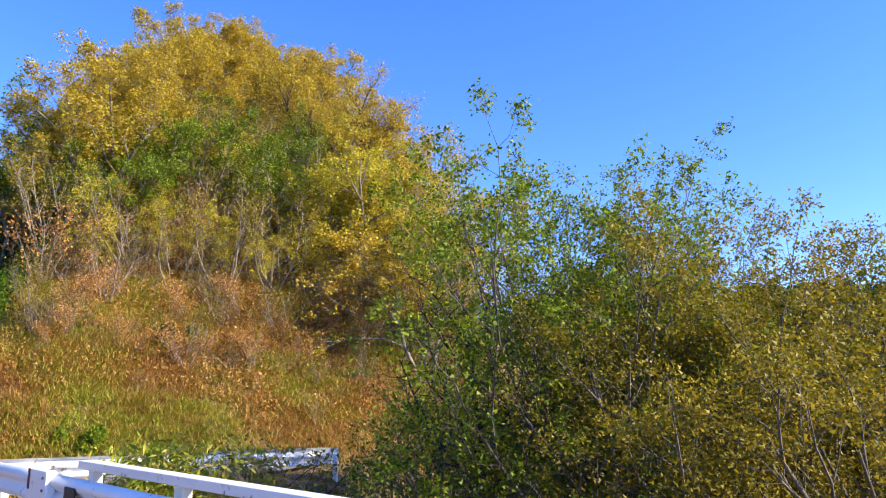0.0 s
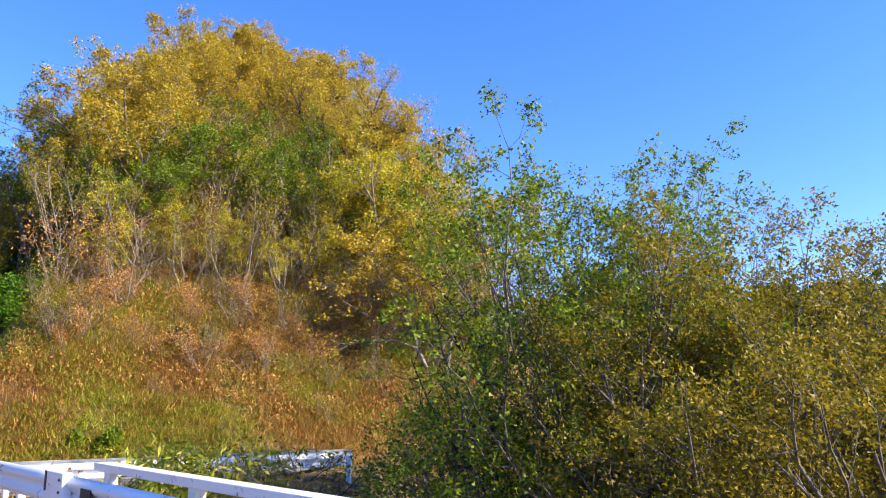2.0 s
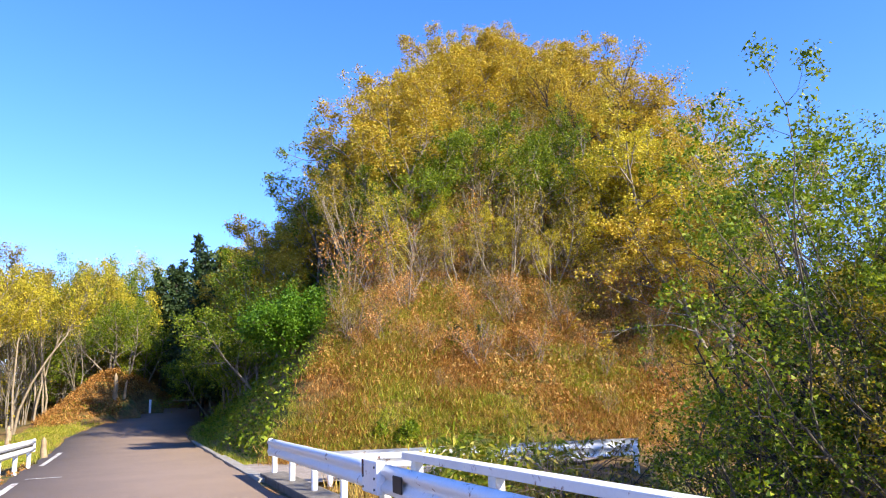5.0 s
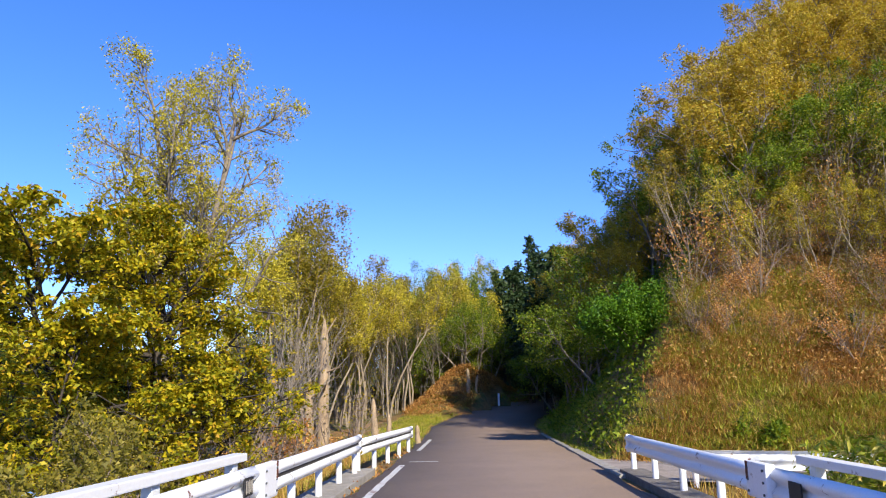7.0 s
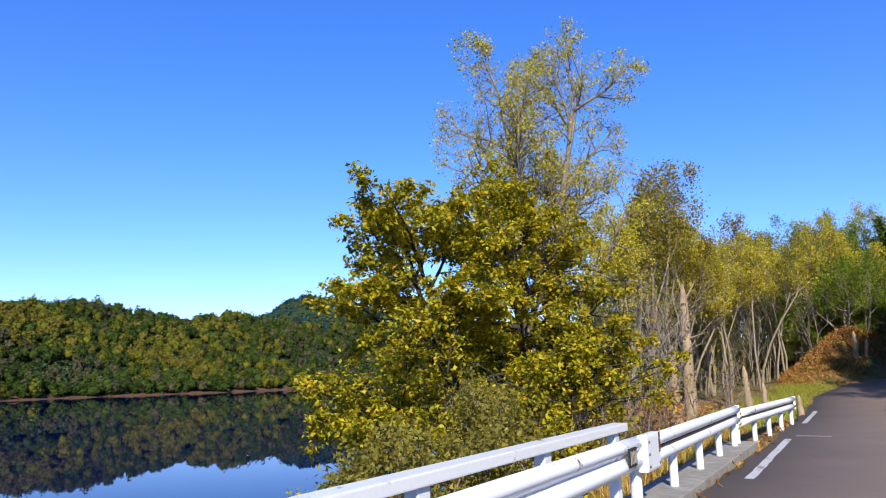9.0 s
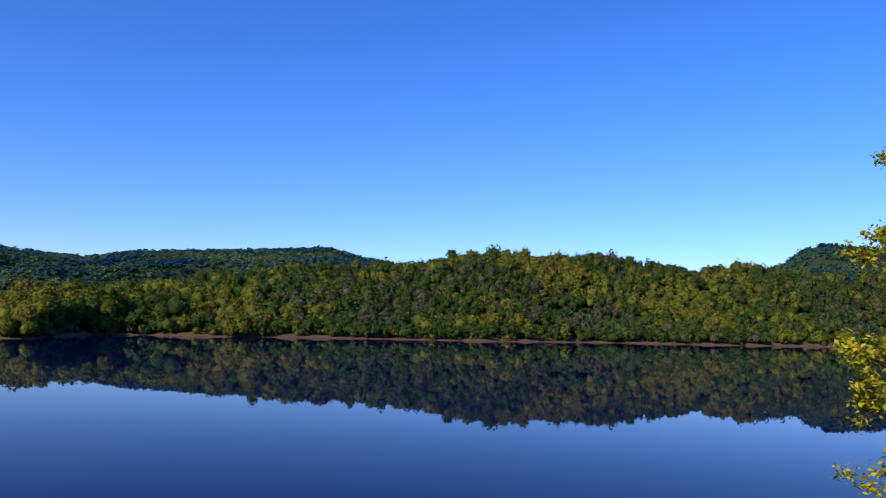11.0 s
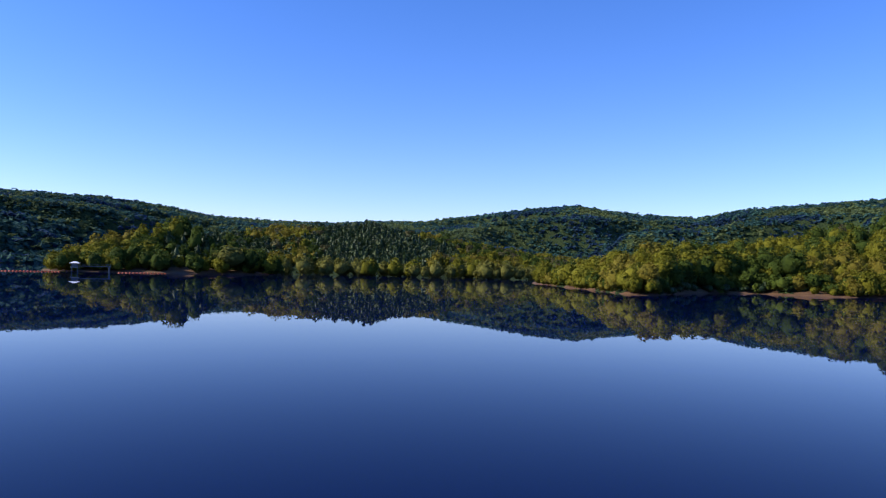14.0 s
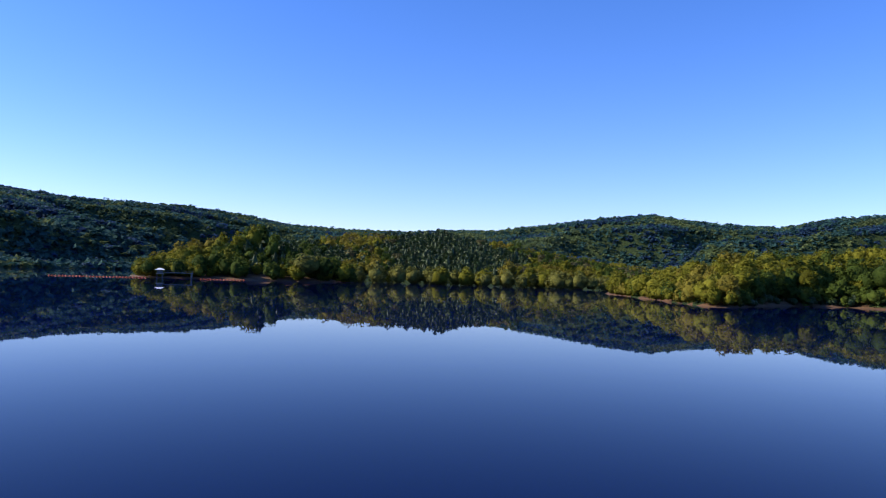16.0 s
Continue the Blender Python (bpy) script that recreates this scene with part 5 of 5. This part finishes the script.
for lx in (-1.5, 1.5):
    for ly in (-1.5, 1.5):
        bm = bmesh.new()
        box_bm(bm, (lx, ly, 3.0), (0.45, 0.45, 6.0), 0.03)
        part("leg", bm_mesh("leg", bm, STEEL), hut)
bm = bmesh.new()
box_bm(bm, (0, 0, 5.9), (4.6, 4.6, 0.3), 0.03)
part("deck", bm_mesh("deck", bm, CONCRETE), hut)
bm = bmesh.new()
box_bm(bm, (0, 0, 7.1), (3.4, 3.4, 2.2), 0.06)
part("cabin", bm_mesh("cabin", bm, STEEL), hut, "dark grey cabin")
bm = bmesh.new()
bmesh.ops.create_cone(bm, cap_ends=True, segments=4, radius1=4.1, radius2=1.2, depth=1.0, matrix=Matrix.Translation((0, 0, 8.7)) @ Matrix.Rotation(radians(45), 4, "Z"))
part("roof", bm_mesh("roof", bm, ROOF), hut, "white hipped roof")
bm = bmesh.new()
box_bm(bm, (10.5, 0, 6.6), (17, 1.6, 0.5), 0.05)
for i in range(9):
    box_bm(bm, (2.5 + 2 * i, -0.75, 7.3), (0.1, 0.1, 1.1))
box_bm(bm, (10.5, -0.75, 7.85), (17, 0.1, 0.1))
part("footbridge", bm_mesh("footbridge", bm, STEEL), hut, "dark steel footbridge with railing")
bm = bmesh.new()
box_bm(bm, (18, 0, 3.0), (0.9, 2.0, 6.6), 0.05)
part("pier", bm_mesh("pier", bm, STEEL), hut)


def boom(a0, a1, d0, d1, n, label):
    p, q = az(a0, d0), az(a1, d1)
    ob = thing("float_boom", (p.x, p.y, WATER), label, "float boom")
    bm = bmesh.new()
    bmesh.ops.create_uvsphere(bm, u_segments=10, v_segments=6, radius=0.22, matrix=Matrix.Diagonal((1.6, 1.6, 1.0, 1)))
    me = bm_mesh("float", bm, FLOAT)
    for i in range(n):
        o = part("float", me, ob)
        o.location = ((q.x - p.x) * i / (n - 1), (q.y - p.y) * i / (n - 1), 0.12)
    v, f = tubes([(np.array([(0, 0, 0.1), ((q.x - p.x) / 2, (q.y - p.y) / 2, 0.1), (q.x - p.x, q.y - p.y, 0.1)]), np.array([0.06, 0.06, 0.06]))], 6)
    part("cable", mesh_of("cable", v, [f], [FLOAT]), ob)


boom(185.8, 192.0, 298, 294, 30, "line of orange floats across the water")
boom(178.9, 182.0, 300, 298, 14, "row of red-orange floats near the shore")

mx_, my_ = az(183.9, 1560).xy
mast = thing("radio_mast", (mx_, my_, land(mx_, my_) - 1), "thin radio mast on the far ridge", "mast")
v, f = tubes([(np.array([(0, 0, 0), (0, 0, 10), (0, 0, 24)]), np.array([0.9, 0.7, 0.5]))], 6)
part("pole", mesh_of("pole", v, [f], [STEEL]), mast)
bm = bmesh.new()
for z in (20, 23):
    box_bm(bm, (0, 0, z), (5, 1.2, 0.9), 0.05)
part("crossarm", bm_mesh("crossarm", bm, STEEL), mast)

# road cut with a pale rail across the lake
rail_pts = []
for a in np.arange(107.0, 126.5, 0.8):
    d = shore_of("lake_hill", a) + 0.085 * table(HILLS["lake_hill"][2], a)
    x, y = az(a, d).xy
    rail_pts.append((x, y, land(x, y) + 0.9))
lr = thing("shore_road_rail", rail_pts[0], "pale guard rail of a road along the far shore", "guard rail")
P = np.array(rail_pts) - np.array(rail_pts[0])
v, f = tubes([(P, np.full(len(P), 0.13))], 6)
part("beam", mesh_of("beam", v, [f], [BEAM_PAINT]), lr)
bm = bmesh.new()
box_bm(bm, (0, 0, -0.6), (0.16, 0.16, 1.4))
pm = bm_mesh("post", bm, BEAM_PAINT)
for q in P[::2]:
    o = part("post", pm, lr)
    o.location = q
